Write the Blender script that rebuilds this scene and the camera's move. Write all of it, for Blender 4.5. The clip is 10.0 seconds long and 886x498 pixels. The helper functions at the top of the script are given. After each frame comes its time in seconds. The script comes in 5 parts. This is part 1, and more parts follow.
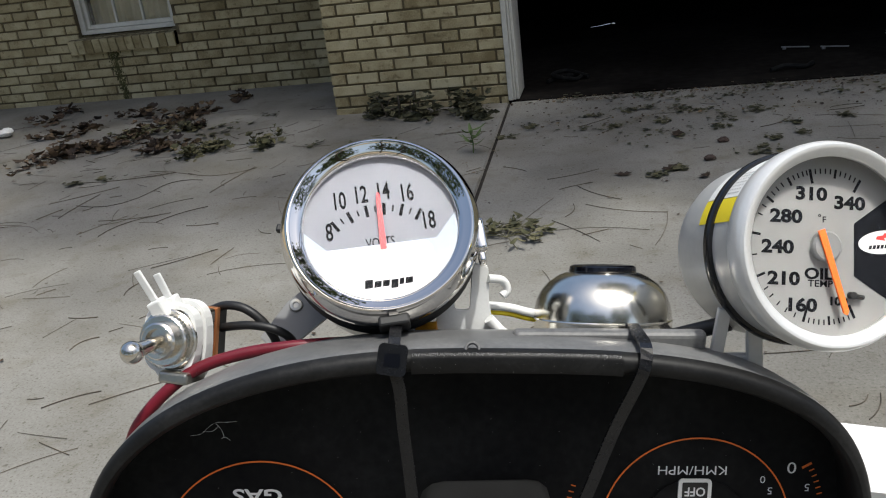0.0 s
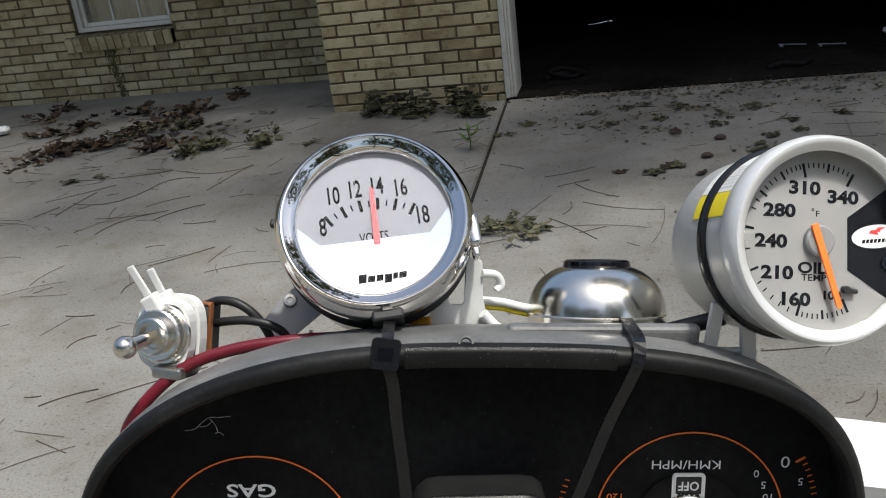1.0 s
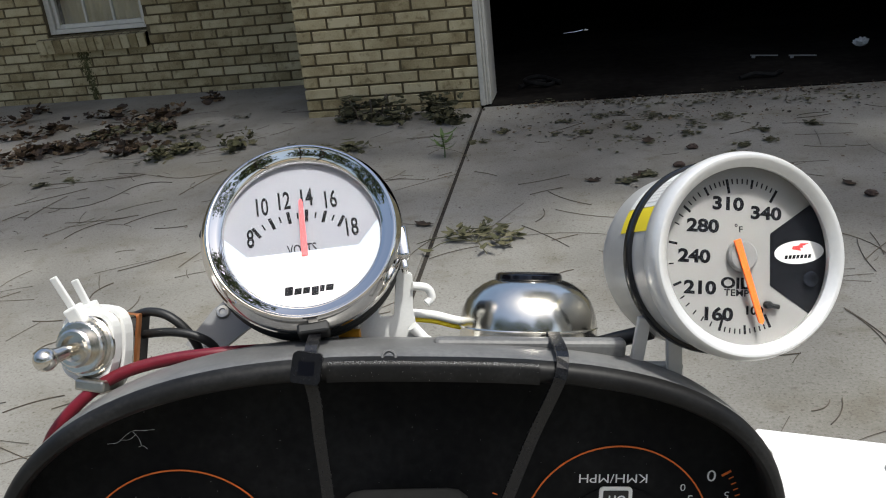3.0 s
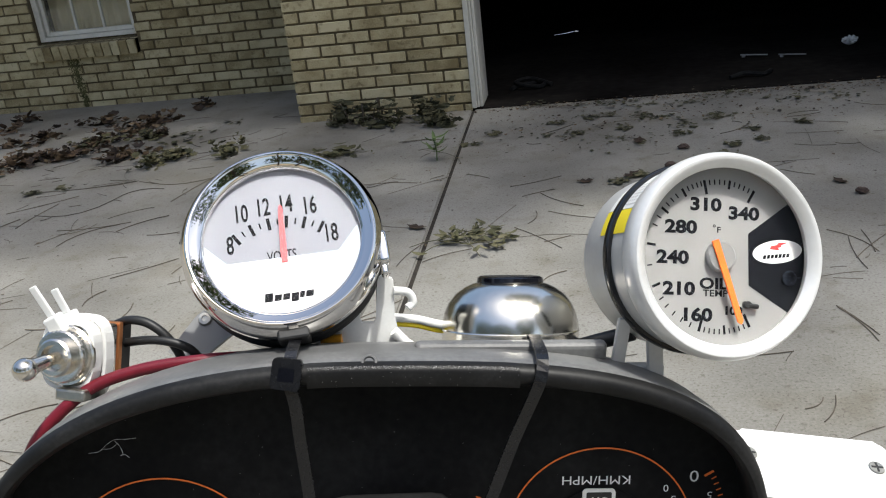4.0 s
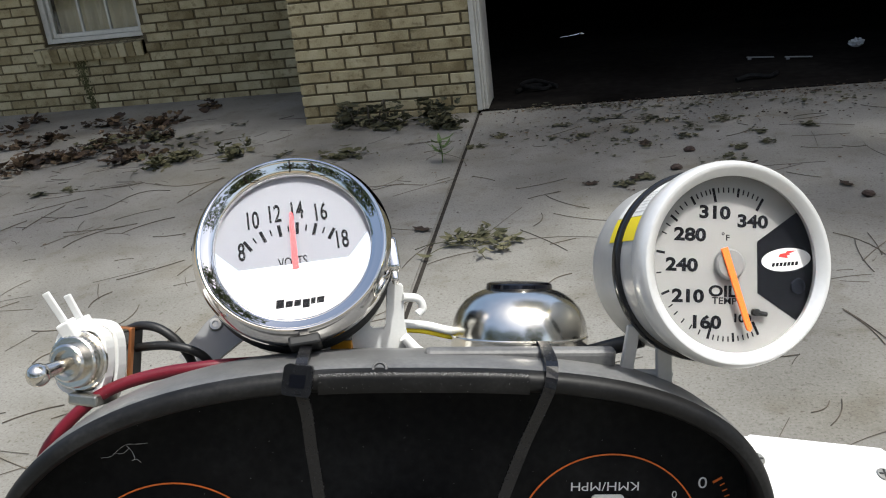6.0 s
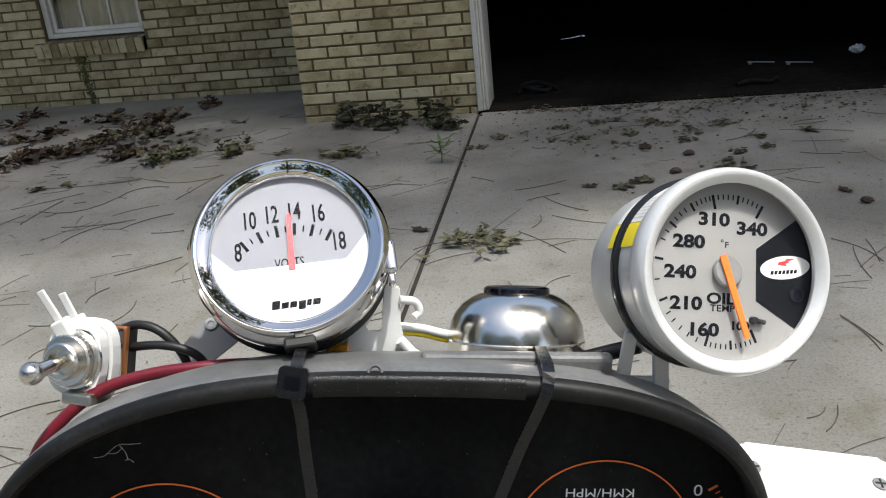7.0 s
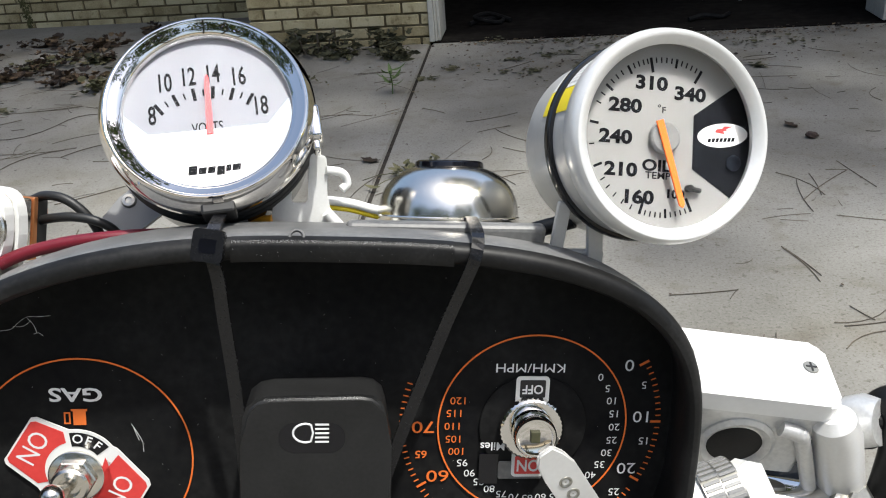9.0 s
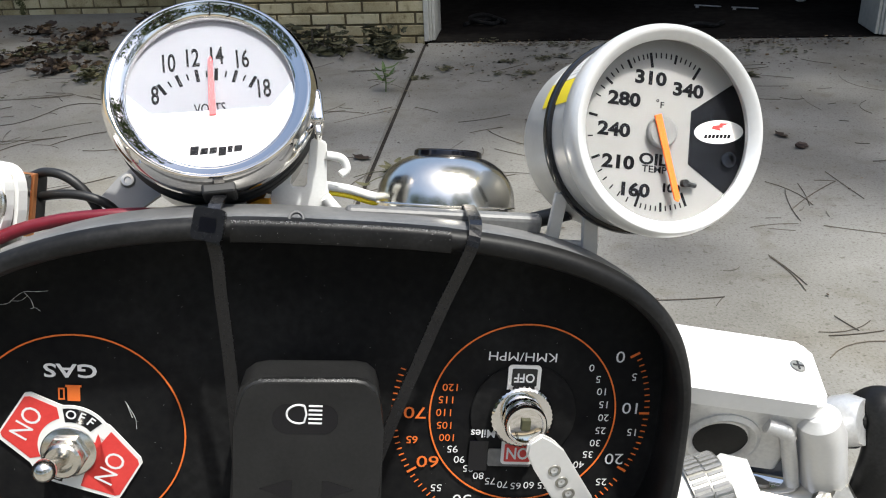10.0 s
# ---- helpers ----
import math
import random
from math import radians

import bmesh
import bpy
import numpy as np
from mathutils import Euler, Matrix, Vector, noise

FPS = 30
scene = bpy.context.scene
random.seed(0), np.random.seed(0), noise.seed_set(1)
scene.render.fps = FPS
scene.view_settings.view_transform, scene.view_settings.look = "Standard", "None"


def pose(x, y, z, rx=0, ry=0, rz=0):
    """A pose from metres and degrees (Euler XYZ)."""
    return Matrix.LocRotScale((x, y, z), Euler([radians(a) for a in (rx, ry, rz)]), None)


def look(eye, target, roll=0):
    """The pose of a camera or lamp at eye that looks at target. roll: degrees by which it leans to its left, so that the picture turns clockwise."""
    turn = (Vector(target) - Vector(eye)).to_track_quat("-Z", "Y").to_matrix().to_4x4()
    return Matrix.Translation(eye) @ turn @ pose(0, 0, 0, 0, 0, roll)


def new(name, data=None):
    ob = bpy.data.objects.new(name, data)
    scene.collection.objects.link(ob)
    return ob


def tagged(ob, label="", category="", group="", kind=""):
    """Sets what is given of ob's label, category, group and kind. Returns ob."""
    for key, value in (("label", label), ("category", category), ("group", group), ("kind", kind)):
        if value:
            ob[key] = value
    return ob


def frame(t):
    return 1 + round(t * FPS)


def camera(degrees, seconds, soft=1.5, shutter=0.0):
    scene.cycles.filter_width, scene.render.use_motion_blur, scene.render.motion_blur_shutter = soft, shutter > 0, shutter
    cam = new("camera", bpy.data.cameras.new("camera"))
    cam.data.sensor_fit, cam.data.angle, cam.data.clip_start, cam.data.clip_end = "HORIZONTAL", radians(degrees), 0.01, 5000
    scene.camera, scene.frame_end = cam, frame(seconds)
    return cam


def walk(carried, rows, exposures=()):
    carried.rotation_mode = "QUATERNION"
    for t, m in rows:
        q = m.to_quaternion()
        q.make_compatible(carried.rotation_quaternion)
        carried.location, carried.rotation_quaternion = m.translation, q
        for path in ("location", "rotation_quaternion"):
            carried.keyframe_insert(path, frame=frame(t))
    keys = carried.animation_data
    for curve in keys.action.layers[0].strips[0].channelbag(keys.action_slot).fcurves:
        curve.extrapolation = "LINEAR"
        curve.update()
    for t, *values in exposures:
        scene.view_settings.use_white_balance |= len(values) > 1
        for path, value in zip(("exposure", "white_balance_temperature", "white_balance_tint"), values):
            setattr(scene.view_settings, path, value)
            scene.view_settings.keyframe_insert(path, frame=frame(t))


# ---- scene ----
cam = camera(52.9, 10.0, soft=1.1)
PATH = [
    (0, (1.023, 0.267, 1.179), (0.607, 2.079, 0.44), -7.2),
    (0.5, (1.023, 0.267, 1.178), (0.621, 2.08, 0.436), -6.8),
    (1, (1.024, 0.267, 1.178), (0.613, 2.078, 0.434), -7.2),
    (1.5, (1.024, 0.267, 1.178), (0.615, 2.08, 0.439), -7.2),
    (2, (1.028, 0.269, 1.175), (0.658, 2.087, 0.427), -6.6),
    (2.5, (1.033, 0.27, 1.178), (0.67, 2.092, 0.438), -6.0),
    (4, (1.041, 0.271, 1.178), (0.696, 2.1, 0.446), -6.8),
    (4.5, (1.041, 0.269, 1.184), (0.692, 2.105, 0.473), -6.5),
    (5, (1.041, 0.27, 1.184), (0.686, 2.104, 0.472), -6.8),
    (5.5, (1.04, 0.27, 1.183), (0.677, 2.101, 0.465), -6.9),
    (6, (1.04, 0.27, 1.18), (0.684, 2.099, 0.453), -6.8),
    (7.5, (1.04, 0.272, 1.181), (0.695, 2.105, 0.458), -5.3),
    (8, (1.041, 0.271, 1.182), (0.729, 2.115, 0.472), -4.1),
    (8.5, (1.044, 0.274, 1.173), (0.803, 2.089, 0.369), -3.1),
    (9, (1.044, 0.274, 1.159), (0.796, 2.059, 0.293), -4.4),
    (9.5, (1.042, 0.272, 1.159), (0.814, 2.057, 0.286), -3.6),
    (10, (1.042, 0.27, 1.157), (0.82, 2.059, 0.29), -2.4),
]
walk(cam, [(t, look(eye, target, roll)) for t, eye, target, roll in PATH],
     [(0, 0.32, 6200, 6), (2.5, 0.32, 6200, 6), (4, 0.64, 6200, 6), (8, 0.55, 6200, 6), (8.5, 0.66, 6200, 6), (10, 0.86, 6200, 6)])

# ---------------------------------------------------------------- light
world = bpy.data.worlds.new("sky")
scene.world = world
world.use_nodes = True
sky = world.node_tree.nodes.new("ShaderNodeTexSky")
sky.sky_type, sky.sun_disc = "NISHITA", False
SUN_ELEV, SUN_AZ = radians(71), radians(113)      # azimuth clockwise from +y
sky.sun_elevation, sky.sun_rotation = SUN_ELEV, SUN_AZ
sky.dust_density = 5.0
background = world.node_tree.nodes["Background"]
background.inputs["Strength"].default_value = 0.13
world.node_tree.links.new(sky.outputs[0], background.inputs["Color"])
sun = new("sun", bpy.data.lights.new("sun", "SUN"))
sun.data.energy, sun.data.angle, sun.data.color = 2.9, radians(2.0), (1.0, 0.95, 0.88)
to_sun = Vector((math.sin(SUN_AZ) * math.cos(SUN_ELEV), math.cos(SUN_AZ) * math.cos(SUN_ELEV), math.sin(SUN_ELEV)))
sun.matrix_world = look(to_sun * 50, (0, 0, 0))


# ---------------------------------------------------------------- materials
def material(name, colour, rough=0.5, metal=0.0, **more):
    m = bpy.data.materials.new(name)
    m.use_nodes = True
    b = m.node_tree.nodes["Principled BSDF"]
    b.inputs["Base Color"].default_value = (*colour, 1)
    b.inputs["Roughness"].default_value = rough
    b.inputs["Metallic"].default_value = metal
    for key, value in more.items():
        b.inputs[key.replace("_", " ")].default_value = value
    return m


def worn(name, stops, scale, rough=(0.5, 0.8), metal=0.0, bump=0.2, fine=None, detail=8, random_by="", dist=0.002, coords="Object", specks=()):
    """Noise at two scales mixed over a ramp of colours, with fine relief."""
    m = material(name, stops[0], 0.5, metal)
    t = m.node_tree
    n, link = t.nodes.new, t.links.new
    b = t.nodes["Principled BSDF"]
    tc = n("ShaderNodeTexCoord")
    big, small = n("ShaderNodeTexNoise"), n("ShaderNodeTexNoise")
    big.inputs["Scale"].default_value, big.inputs["Detail"].default_value = scale, detail
    small.inputs["Scale"].default_value, small.inputs["Detail"].default_value = fine or scale * 14, 6
    where = tc.outputs[coords]
    if random_by == "object":
        who, far, moved = n("ShaderNodeObjectInfo"), n("ShaderNodeMath"), n("ShaderNodeVectorMath")
        far.operation, moved.operation = "MULTIPLY", "ADD"
        far.inputs[1].default_value = 61.0
        link(who.outputs["Random"], far.inputs[0])
        link(where, moved.inputs[0])
        link(far.outputs[0], moved.inputs[1])
        where = moved.outputs[0]
    for node in (big, small):
        link(where, node.inputs["Vector"])
    mix = n("ShaderNodeMath")
    mix.operation = "MULTIPLY_ADD"
    mix.inputs[1].default_value = 0.35
    link(small.outputs["Fac"], mix.inputs[0])
    scaled = n("ShaderNodeMath")
    scaled.operation = "MULTIPLY"
    scaled.inputs[1].default_value = 0.65
    link(big.outputs["Fac"], scaled.inputs[0])
    link(scaled.outputs[0], mix.inputs[2])
    value = mix.outputs[0]
    if random_by:
        info = n("ShaderNodeObjectInfo" if random_by == "object" else "ShaderNodeNewGeometry")
        add = n("ShaderNodeMath")
        add.operation = "MULTIPLY_ADD"
        add.inputs[1].default_value = 0.3
        link(info.outputs["Random" if random_by == "object" else "Random Per Island"], add.inputs[0])
        sub = n("ShaderNodeMath")
        sub.operation = "SUBTRACT"
        sub.inputs[1].default_value = 0.15
        link(value, sub.inputs[0])
        link(sub.outputs[0], add.inputs[2])
        value = add.outputs[0]
    ramp = n("ShaderNodeValToRGB")
    while len(ramp.color_ramp.elements) < len(stops):
        ramp.color_ramp.elements.new(0.5)
    for k, c in enumerate(stops):
        e = ramp.color_ramp.elements[k]
        e.position, e.color = 0.32 + 0.36 * k / max(1, len(stops) - 1), (*c, 1)
    link(value, ramp.inputs["Fac"])
    colour = ramp.outputs["Color"]
    for size, low, high, dark in specks:
        spot, cut, dim = n("ShaderNodeTexNoise"), n("ShaderNodeMapRange"), n("ShaderNodeMix")
        spot.inputs["Scale"].default_value, spot.inputs["Detail"].default_value = size, 4
        link(where, spot.inputs["Vector"])
        link(spot.outputs["Fac"], cut.inputs["Value"])
        cut.inputs["From Min"].default_value, cut.inputs["From Max"].default_value = low, high
        cut.inputs["To Min"].default_value, cut.inputs["To Max"].default_value = 0.0, 1.0
        dim.data_type, dim.blend_type = "RGBA", "MULTIPLY"
        link(cut.outputs[0], dim.inputs["Factor"])
        link(colour, dim.inputs["A"])
        dim.inputs["B"].default_value = (dark, dark * 0.96, dark * 0.88, 1)
        colour = dim.outputs["Result"]
    link(colour, b.inputs["Base Color"])
    span = n("ShaderNodeMapRange")
    span.inputs["To Min"].default_value, span.inputs["To Max"].default_value = rough
    link(small.outputs["Fac"], span.inputs["Value"])
    link(span.outputs[0], b.inputs["Roughness"])
    relief = n("ShaderNodeBump")
    relief.inputs["Strength"].default_value, relief.inputs["Distance"].default_value = bump, dist
    link(value, relief.inputs["Height"])
    link(relief.outputs["Normal"], b.inputs["Normal"])
    return m


M_concrete = worn("concrete", [(0.145, 0.138, 0.12), (0.21, 0.202, 0.18), (0.275, 0.267, 0.245)], 1.6, (0.75, 0.95), bump=0.5, fine=120, specks=((2.6, 0.52, 0.72, 0.82), (9, 0.56, 0.74, 0.80), (48, 0.60, 0.72, 0.60), (150, 0.57, 0.68, 0.62)))
M_ground = worn("soil", [(0.16, 0.13, 0.07), (0.27, 0.21, 0.12), (0.36, 0.28, 0.17)], 0.6, (0.8, 1.0), bump=0.6)
M_brick = worn("buff_brick", [(0.25, 0.205, 0.105), (0.40, 0.345, 0.20), (0.50, 0.445, 0.28)], 9, (0.75, 0.95), bump=0.7, fine=130, specks=((26, 0.58, 0.72, 0.6), (1.7, 0.52, 0.68, 0.7)), random_by="object")
M_brick_far = worn("buff_brick_joined", [(0.25, 0.205, 0.105), (0.40, 0.345, 0.20), (0.50, 0.445, 0.28)], 9, (0.75, 0.95), bump=0.7, fine=130, specks=((26, 0.58, 0.72, 0.6), (1.7, 0.52, 0.68, 0.7)), random_by="island")
M_mortar = worn("mortar", [(0.07, 0.055, 0.028), (0.12, 0.098, 0.055), (0.17, 0.14, 0.085)], 5, (0.85, 1.0), bump=0.5)
M_trim = worn("white_trim_paint", [(0.36, 0.35, 0.31), (0.48, 0.47, 0.42), (0.56, 0.55, 0.50)], 3, (0.4, 0.6), bump=0.05)
M_sash = worn("cream_sash_paint", [(0.52, 0.51, 0.46), (0.64, 0.63, 0.57), (0.72, 0.71, 0.65)], 3, (0.4, 0.6), bump=0.05)
# near-black drywall and slab: the unlit interior's darkness is put into these colours
M_drywall = worn("unlit_black_drywall", [(0.006, 0.0055, 0.005), (0.012, 0.011, 0.01)], 1, (0.8, 0.95), bump=0.05)
M_garage_floor = worn("garage_slab_shade_black", [(0.006, 0.0055, 0.005), (0.013, 0.012, 0.011), (0.024, 0.022, 0.019)], 1.2, (0.9, 1.0), bump=0.2)
M_joint = worn("joint_dirt", [(0.010, 0.008, 0.006), (0.022, 0.018, 0.013), (0.045, 0.037, 0.026)], 25, (0.9, 1.0), bump=0.6)
M_roof = worn("roof_shingle", [(0.06, 0.055, 0.05), (0.1, 0.09, 0.08)], 8, (0.85, 1.0), bump=0.4)
M_glass = material("window_glass", (0.9, 0.95, 0.95), 0.02, Transmission_Weight=1.0, IOR=1.5)
M_lens = material("gauge_glass", (1, 1, 1), 0.0, Transmission_Weight=1.0, IOR=1.12)
M_chrome = material("polished_chrome", (0.80, 0.775, 0.74), 0.04, 1.0)
M_bell = worn("brushed_nickel", [(0.82, 0.79, 0.71), (0.90, 0.87, 0.79)], 40, (0.15, 0.24), 1.0, bump=0.04, dist=0.0004)
M_nickel = worn("satin_nickel", [(0.66, 0.63, 0.57), (0.78, 0.75, 0.69)], 80, (0.16, 0.28), 1.0, bump=0.03, dist=0.0002)
M_algae = worn("algae", [(0.04, 0.045, 0.015), (0.08, 0.08, 0.028), (0.13, 0.12, 0.05)], 30, (0.8, 1.0), bump=0.3)
M_steel = worn("zinc_steel", [(0.36, 0.35, 0.31), (0.52, 0.51, 0.47)], 60, (0.25, 0.45), 1.0, bump=0.05, dist=0.0003)
M_satin = worn("satin_silver_paint", [(0.70, 0.695, 0.68), (0.78, 0.775, 0.76)], 50, (0.25, 0.36), 0.3, bump=0.03, dist=0.0002)
M_cup = worn("grey_cup_paint", [(0.48, 0.477, 0.465), (0.57, 0.566, 0.55)], 50, (0.35, 0.5), 0.3, bump=0.05, dist=0.0002)
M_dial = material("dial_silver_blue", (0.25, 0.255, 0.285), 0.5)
M_mask = material("mask_shaded_blue", (0.40, 0.44, 0.52), 0.5)
M_band = material("glossy_rubber", (0.008, 0.008, 0.009), 0.22)
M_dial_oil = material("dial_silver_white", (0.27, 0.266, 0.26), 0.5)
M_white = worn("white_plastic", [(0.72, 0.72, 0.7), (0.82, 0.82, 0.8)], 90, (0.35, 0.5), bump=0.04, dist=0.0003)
M_black = worn("black_plastic", [(0.004, 0.004, 0.004), (0.009, 0.009, 0.009), (0.021, 0.021, 0.021)], 60, (0.35, 0.55), bump=0.15, fine=900, dist=0.0003)
M_shroud = worn("black_plastic_lit_grey", [(0.075, 0.075, 0.076), (0.125, 0.125, 0.124), (0.185, 0.185, 0.18)], 35, (0.3, 0.45), bump=0.12, fine=700, dist=0.0003)
M_face = worn("gauge_face_black", [(0.006, 0.006, 0.007), (0.012, 0.012, 0.012), (0.022, 0.022, 0.022)], 30, (0.6, 0.8), bump=0.05, dist=0.0002)
M_tie = worn("black_nylon", [(0.004, 0.004, 0.005), (0.009, 0.009, 0.010)], 80, (0.20, 0.32), bump=0.05, dist=0.0002)
M_panel = worn("black_panel_plastic", [(0.011, 0.011, 0.011), (0.021, 0.021, 0.021)], 60, (0.35, 0.5), bump=0.2, fine=900, dist=0.0003)
M_print = material("print_black", (0.006, 0.006, 0.008), 0.6)
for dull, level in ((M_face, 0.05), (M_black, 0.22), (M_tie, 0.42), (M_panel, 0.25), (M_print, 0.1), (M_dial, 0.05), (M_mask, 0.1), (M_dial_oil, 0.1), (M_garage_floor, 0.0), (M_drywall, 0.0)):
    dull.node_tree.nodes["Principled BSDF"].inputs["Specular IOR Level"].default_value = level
M_rubber = material("black_rubber", (0.012, 0.012, 0.012), 0.5)
M_print_white = material("print_white", (0.75, 0.75, 0.75), 0.6)
M_print_orange = material("print_orange", (0.75, 0.16, 0.02), 0.6)
M_needle_red = material("needle_red", (0.80, 0.06, 0.07), 0.5)
M_needle_orange = material("needle_orange", (0.95, 0.17, 0.02), 0.5)
M_red_tag = worn("red_tag", [(0.55, 0.03, 0.03), (0.7, 0.06, 0.05)], 60, (0.3, 0.5), bump=0.03, dist=0.0002)
M_yellow = material("yellow_label", (0.85, 0.68, 0.02), 0.5)
M_paper = material("paper_label", (0.75, 0.75, 0.73), 0.6)
M_hose = worn("red_hose", [(0.10, 0.005, 0.012), (0.17, 0.009, 0.02)], 50, (0.3, 0.45), bump=0.05, dist=0.0003)
M_orange_body = material("amber_plastic", (0.80, 0.36, 0.03), 0.4)
M_copper = material("copper_edge", (0.6, 0.25, 0.1), 0.35, 0.8)
M_gloss = material("gloss_black", (0.003, 0.003, 0.005), 0.12)
M_hub = material("hub_grey", (0.22, 0.22, 0.22), 0.4)
M_cast = worn("cast_aluminium", [(0.5, 0.5, 0.5), (0.66, 0.66, 0.65), (0.75, 0.75, 0.74)], 45, (0.3, 0.5), 0.55, bump=0.12, dist=0.0004)
M_lid = worn("white_painted_lid", [(0.74, 0.74, 0.73), (0.82, 0.82, 0.81)], 30, (0.3, 0.45), bump=0.04, dist=0.0003)
M_leaf = worn("dead_leaf", [(0.010, 0.006, 0.0035), (0.032, 0.018, 0.009), (0.075, 0.046, 0.023), (0.17, 0.12, 0.066)], 12, (0.6, 0.9), bump=0.3, random_by="island")
M_leaf_red = worn("red_leaf", [(0.03, 0.018, 0.014), (0.075, 0.048, 0.036)], 20, (0.6, 0.9), bump=0.3)
M_twig = worn("twig_bark", [(0.06, 0.05, 0.038), (0.13, 0.108, 0.08)], 30, (0.7, 0.95), bump=0.3, random_by="island")
M_sprig = worn("drying_leaf", [(0.035, 0.036, 0.014), (0.08, 0.078, 0.032), (0.15, 0.135, 0.07)], 25, (0.6, 0.8), bump=0.2, random_by="island")
M_green = worn("green_leaf", [(0.06, 0.10, 0.025), (0.12, 0.18, 0.05)], 40, (0.45, 0.65), bump=0.1)
M_olive = worn("wilted_leaf", [(0.022, 0.024, 0.011), (0.05, 0.05, 0.022), (0.11, 0.1, 0.05)], 25, (0.6, 0.8), bump=0.2, random_by="island")
M_canopy = worn("tree_leaf", [(0.02, 0.045, 0.01), (0.05, 0.09, 0.02), (0.09, 0.13, 0.03)], 2, (0.5, 0.7), bump=0.1, random_by="island")
M_bark = worn("bark", [(0.05, 0.04, 0.03), (0.12, 0.1, 0.07)], 6, (0.8, 1.0), bump=0.6)


# ---------------------------------------------------------------- mesh tools
MM = 0.001


def part(name, bm, mat, parent=None, label="", unit=1.0, smooth=False, kind=""):
    """Links a bmesh as one mesh object under a thing or a part."""
    if unit != 1.0:
        bmesh.ops.scale(bm, vec=(unit,) * 3, verts=bm.verts)
    me = bpy.data.meshes.new(name)
    bm.normal_update()
    bm.to_mesh(me)
    bm.free()
    for m in mat if isinstance(mat, (list, tuple)) else [mat]:
        me.materials.append(m)
    if smooth:
        me.polygons.foreach_set("use_smooth", [True] * len(me.polygons))
        me.set_sharp_from_angle(angle=radians(38))
    ob = new(name, me)
    ob.parent = parent
    if label or kind:
        tagged(ob, label, kind=kind)
    return ob


def thing(name, m, label, category, group="", kind=""):
    ob = new(name)
    ob.empty_display_size = 0.02
    ob.matrix_world = m
    return tagged(ob, label, category, group, kind)


def add_box(bm, lo, hi, bevel=0.0, seg=2, m=None):
    """A box between two corners, with rounded edges."""
    c = [(a + b) / 2 for a, b in zip(lo, hi)]
    s = [abs(b - a) for a, b in zip(lo, hi)]
    made = bmesh.ops.create_cube(bm, size=1, matrix=(m or Matrix()) @ Matrix.Translation(c) @ Matrix.Diagonal((*s, 1)))
    if bevel:
        edges = list({e for v in made["verts"] for e in v.link_edges})
        bmesh.ops.bevel(bm, geom=edges, offset=bevel, segments=seg, profile=0.5, affect="EDGES")
    return bm


def box(lo, hi, bevel=0.0, seg=2, m=None):
    return add_box(bmesh.new(), lo, hi, bevel, seg, m)


def add_lathe(bm, profile, seg=48, m=None, arc=(0.0, 360.0)):
    """Turns (radius, height) pairs round z."""
    m = m or Matrix()
    full = arc[1] - arc[0] >= 359.9
    count = seg if full else seg + 1
    rings = []
    for r, h in profile:
        if r < 1e-6:
            rings.append([bm.verts.new(m @ Vector((0, 0, h)))] * count)
            continue
        rings.append([bm.verts.new(m @ Vector((r * math.cos(radians(arc[0] + (arc[1] - arc[0]) * k / seg)), r * math.sin(radians(arc[0] + (arc[1] - arc[0]) * k / seg)), h))) for k in range(count)])
    for a, b in zip(rings, rings[1:]):
        for k in range(seg):
            j = (k + 1) % count
            loop = []
            for v in (a[k], a[j], b[j], b[k]):
                if v not in loop:
                    loop.append(v)
            if len(loop) > 2:
                bm.faces.new(loop)
    return bm


def lathe(profile, seg=48, m=None, arc=(0.0, 360.0)):
    return add_lathe(bmesh.new(), profile, seg, m, arc)


def smooth_line(points, steps=6):
    """A Catmull-Rom curve through the points."""
    pts = [Vector(p) for p in points]
    pts = [pts[0] * 2 - pts[1], *pts, pts[-1] * 2 - pts[-2]]
    out = []
    for a, b, c, d in zip(pts, pts[1:], pts[2:], pts[3:]):
        for k in range(steps):
            t = k / steps
            out.append(0.5 * (2 * b + (c - a) * t + (2 * a - 5 * b + 4 * c - d) * t * t + (3 * b - a - 3 * c + d) * t ** 3))
    return [*out, pts[-2]]


def add_tube(bm, points, radius, seg=10, flat=1.0, cap=True):
    """A round or flattened cord along points; radius may be a list."""
    pts = [Vector(p) for p in points]
    rad = radius if isinstance(radius, (list, tuple)) else [radius] * len(pts)
    ring_before, side = None, None
    first = None
    for k, p in enumerate(pts):
        d = (pts[min(k + 1, len(pts) - 1)] - pts[max(k - 1, 0)]).normalized()
        if side is None:
            side = d.orthogonal().normalized()
        side = (side - d * side.dot(d)).normalized()
        up = d.cross(side)
        ring = [bm.verts.new(p + (side * math.cos(2 * math.pi * j / seg) + up * flat * math.sin(2 * math.pi * j / seg)) * rad[k]) for j in range(seg)]
        if ring_before:
            for j in range(seg):
                bm.faces.new((ring_before[j], ring_before[(j + 1) % seg], ring[(j + 1) % seg], ring[j]))
        else:
            first = ring
        ring_before = ring
    if cap:
        bm.faces.new(list(reversed(first)))
        bm.faces.new(ring_before)
    return bm


def tube(points, radius, seg=10, flat=1.0):
    return add_tube(bmesh.new(), points, radius, seg, flat)


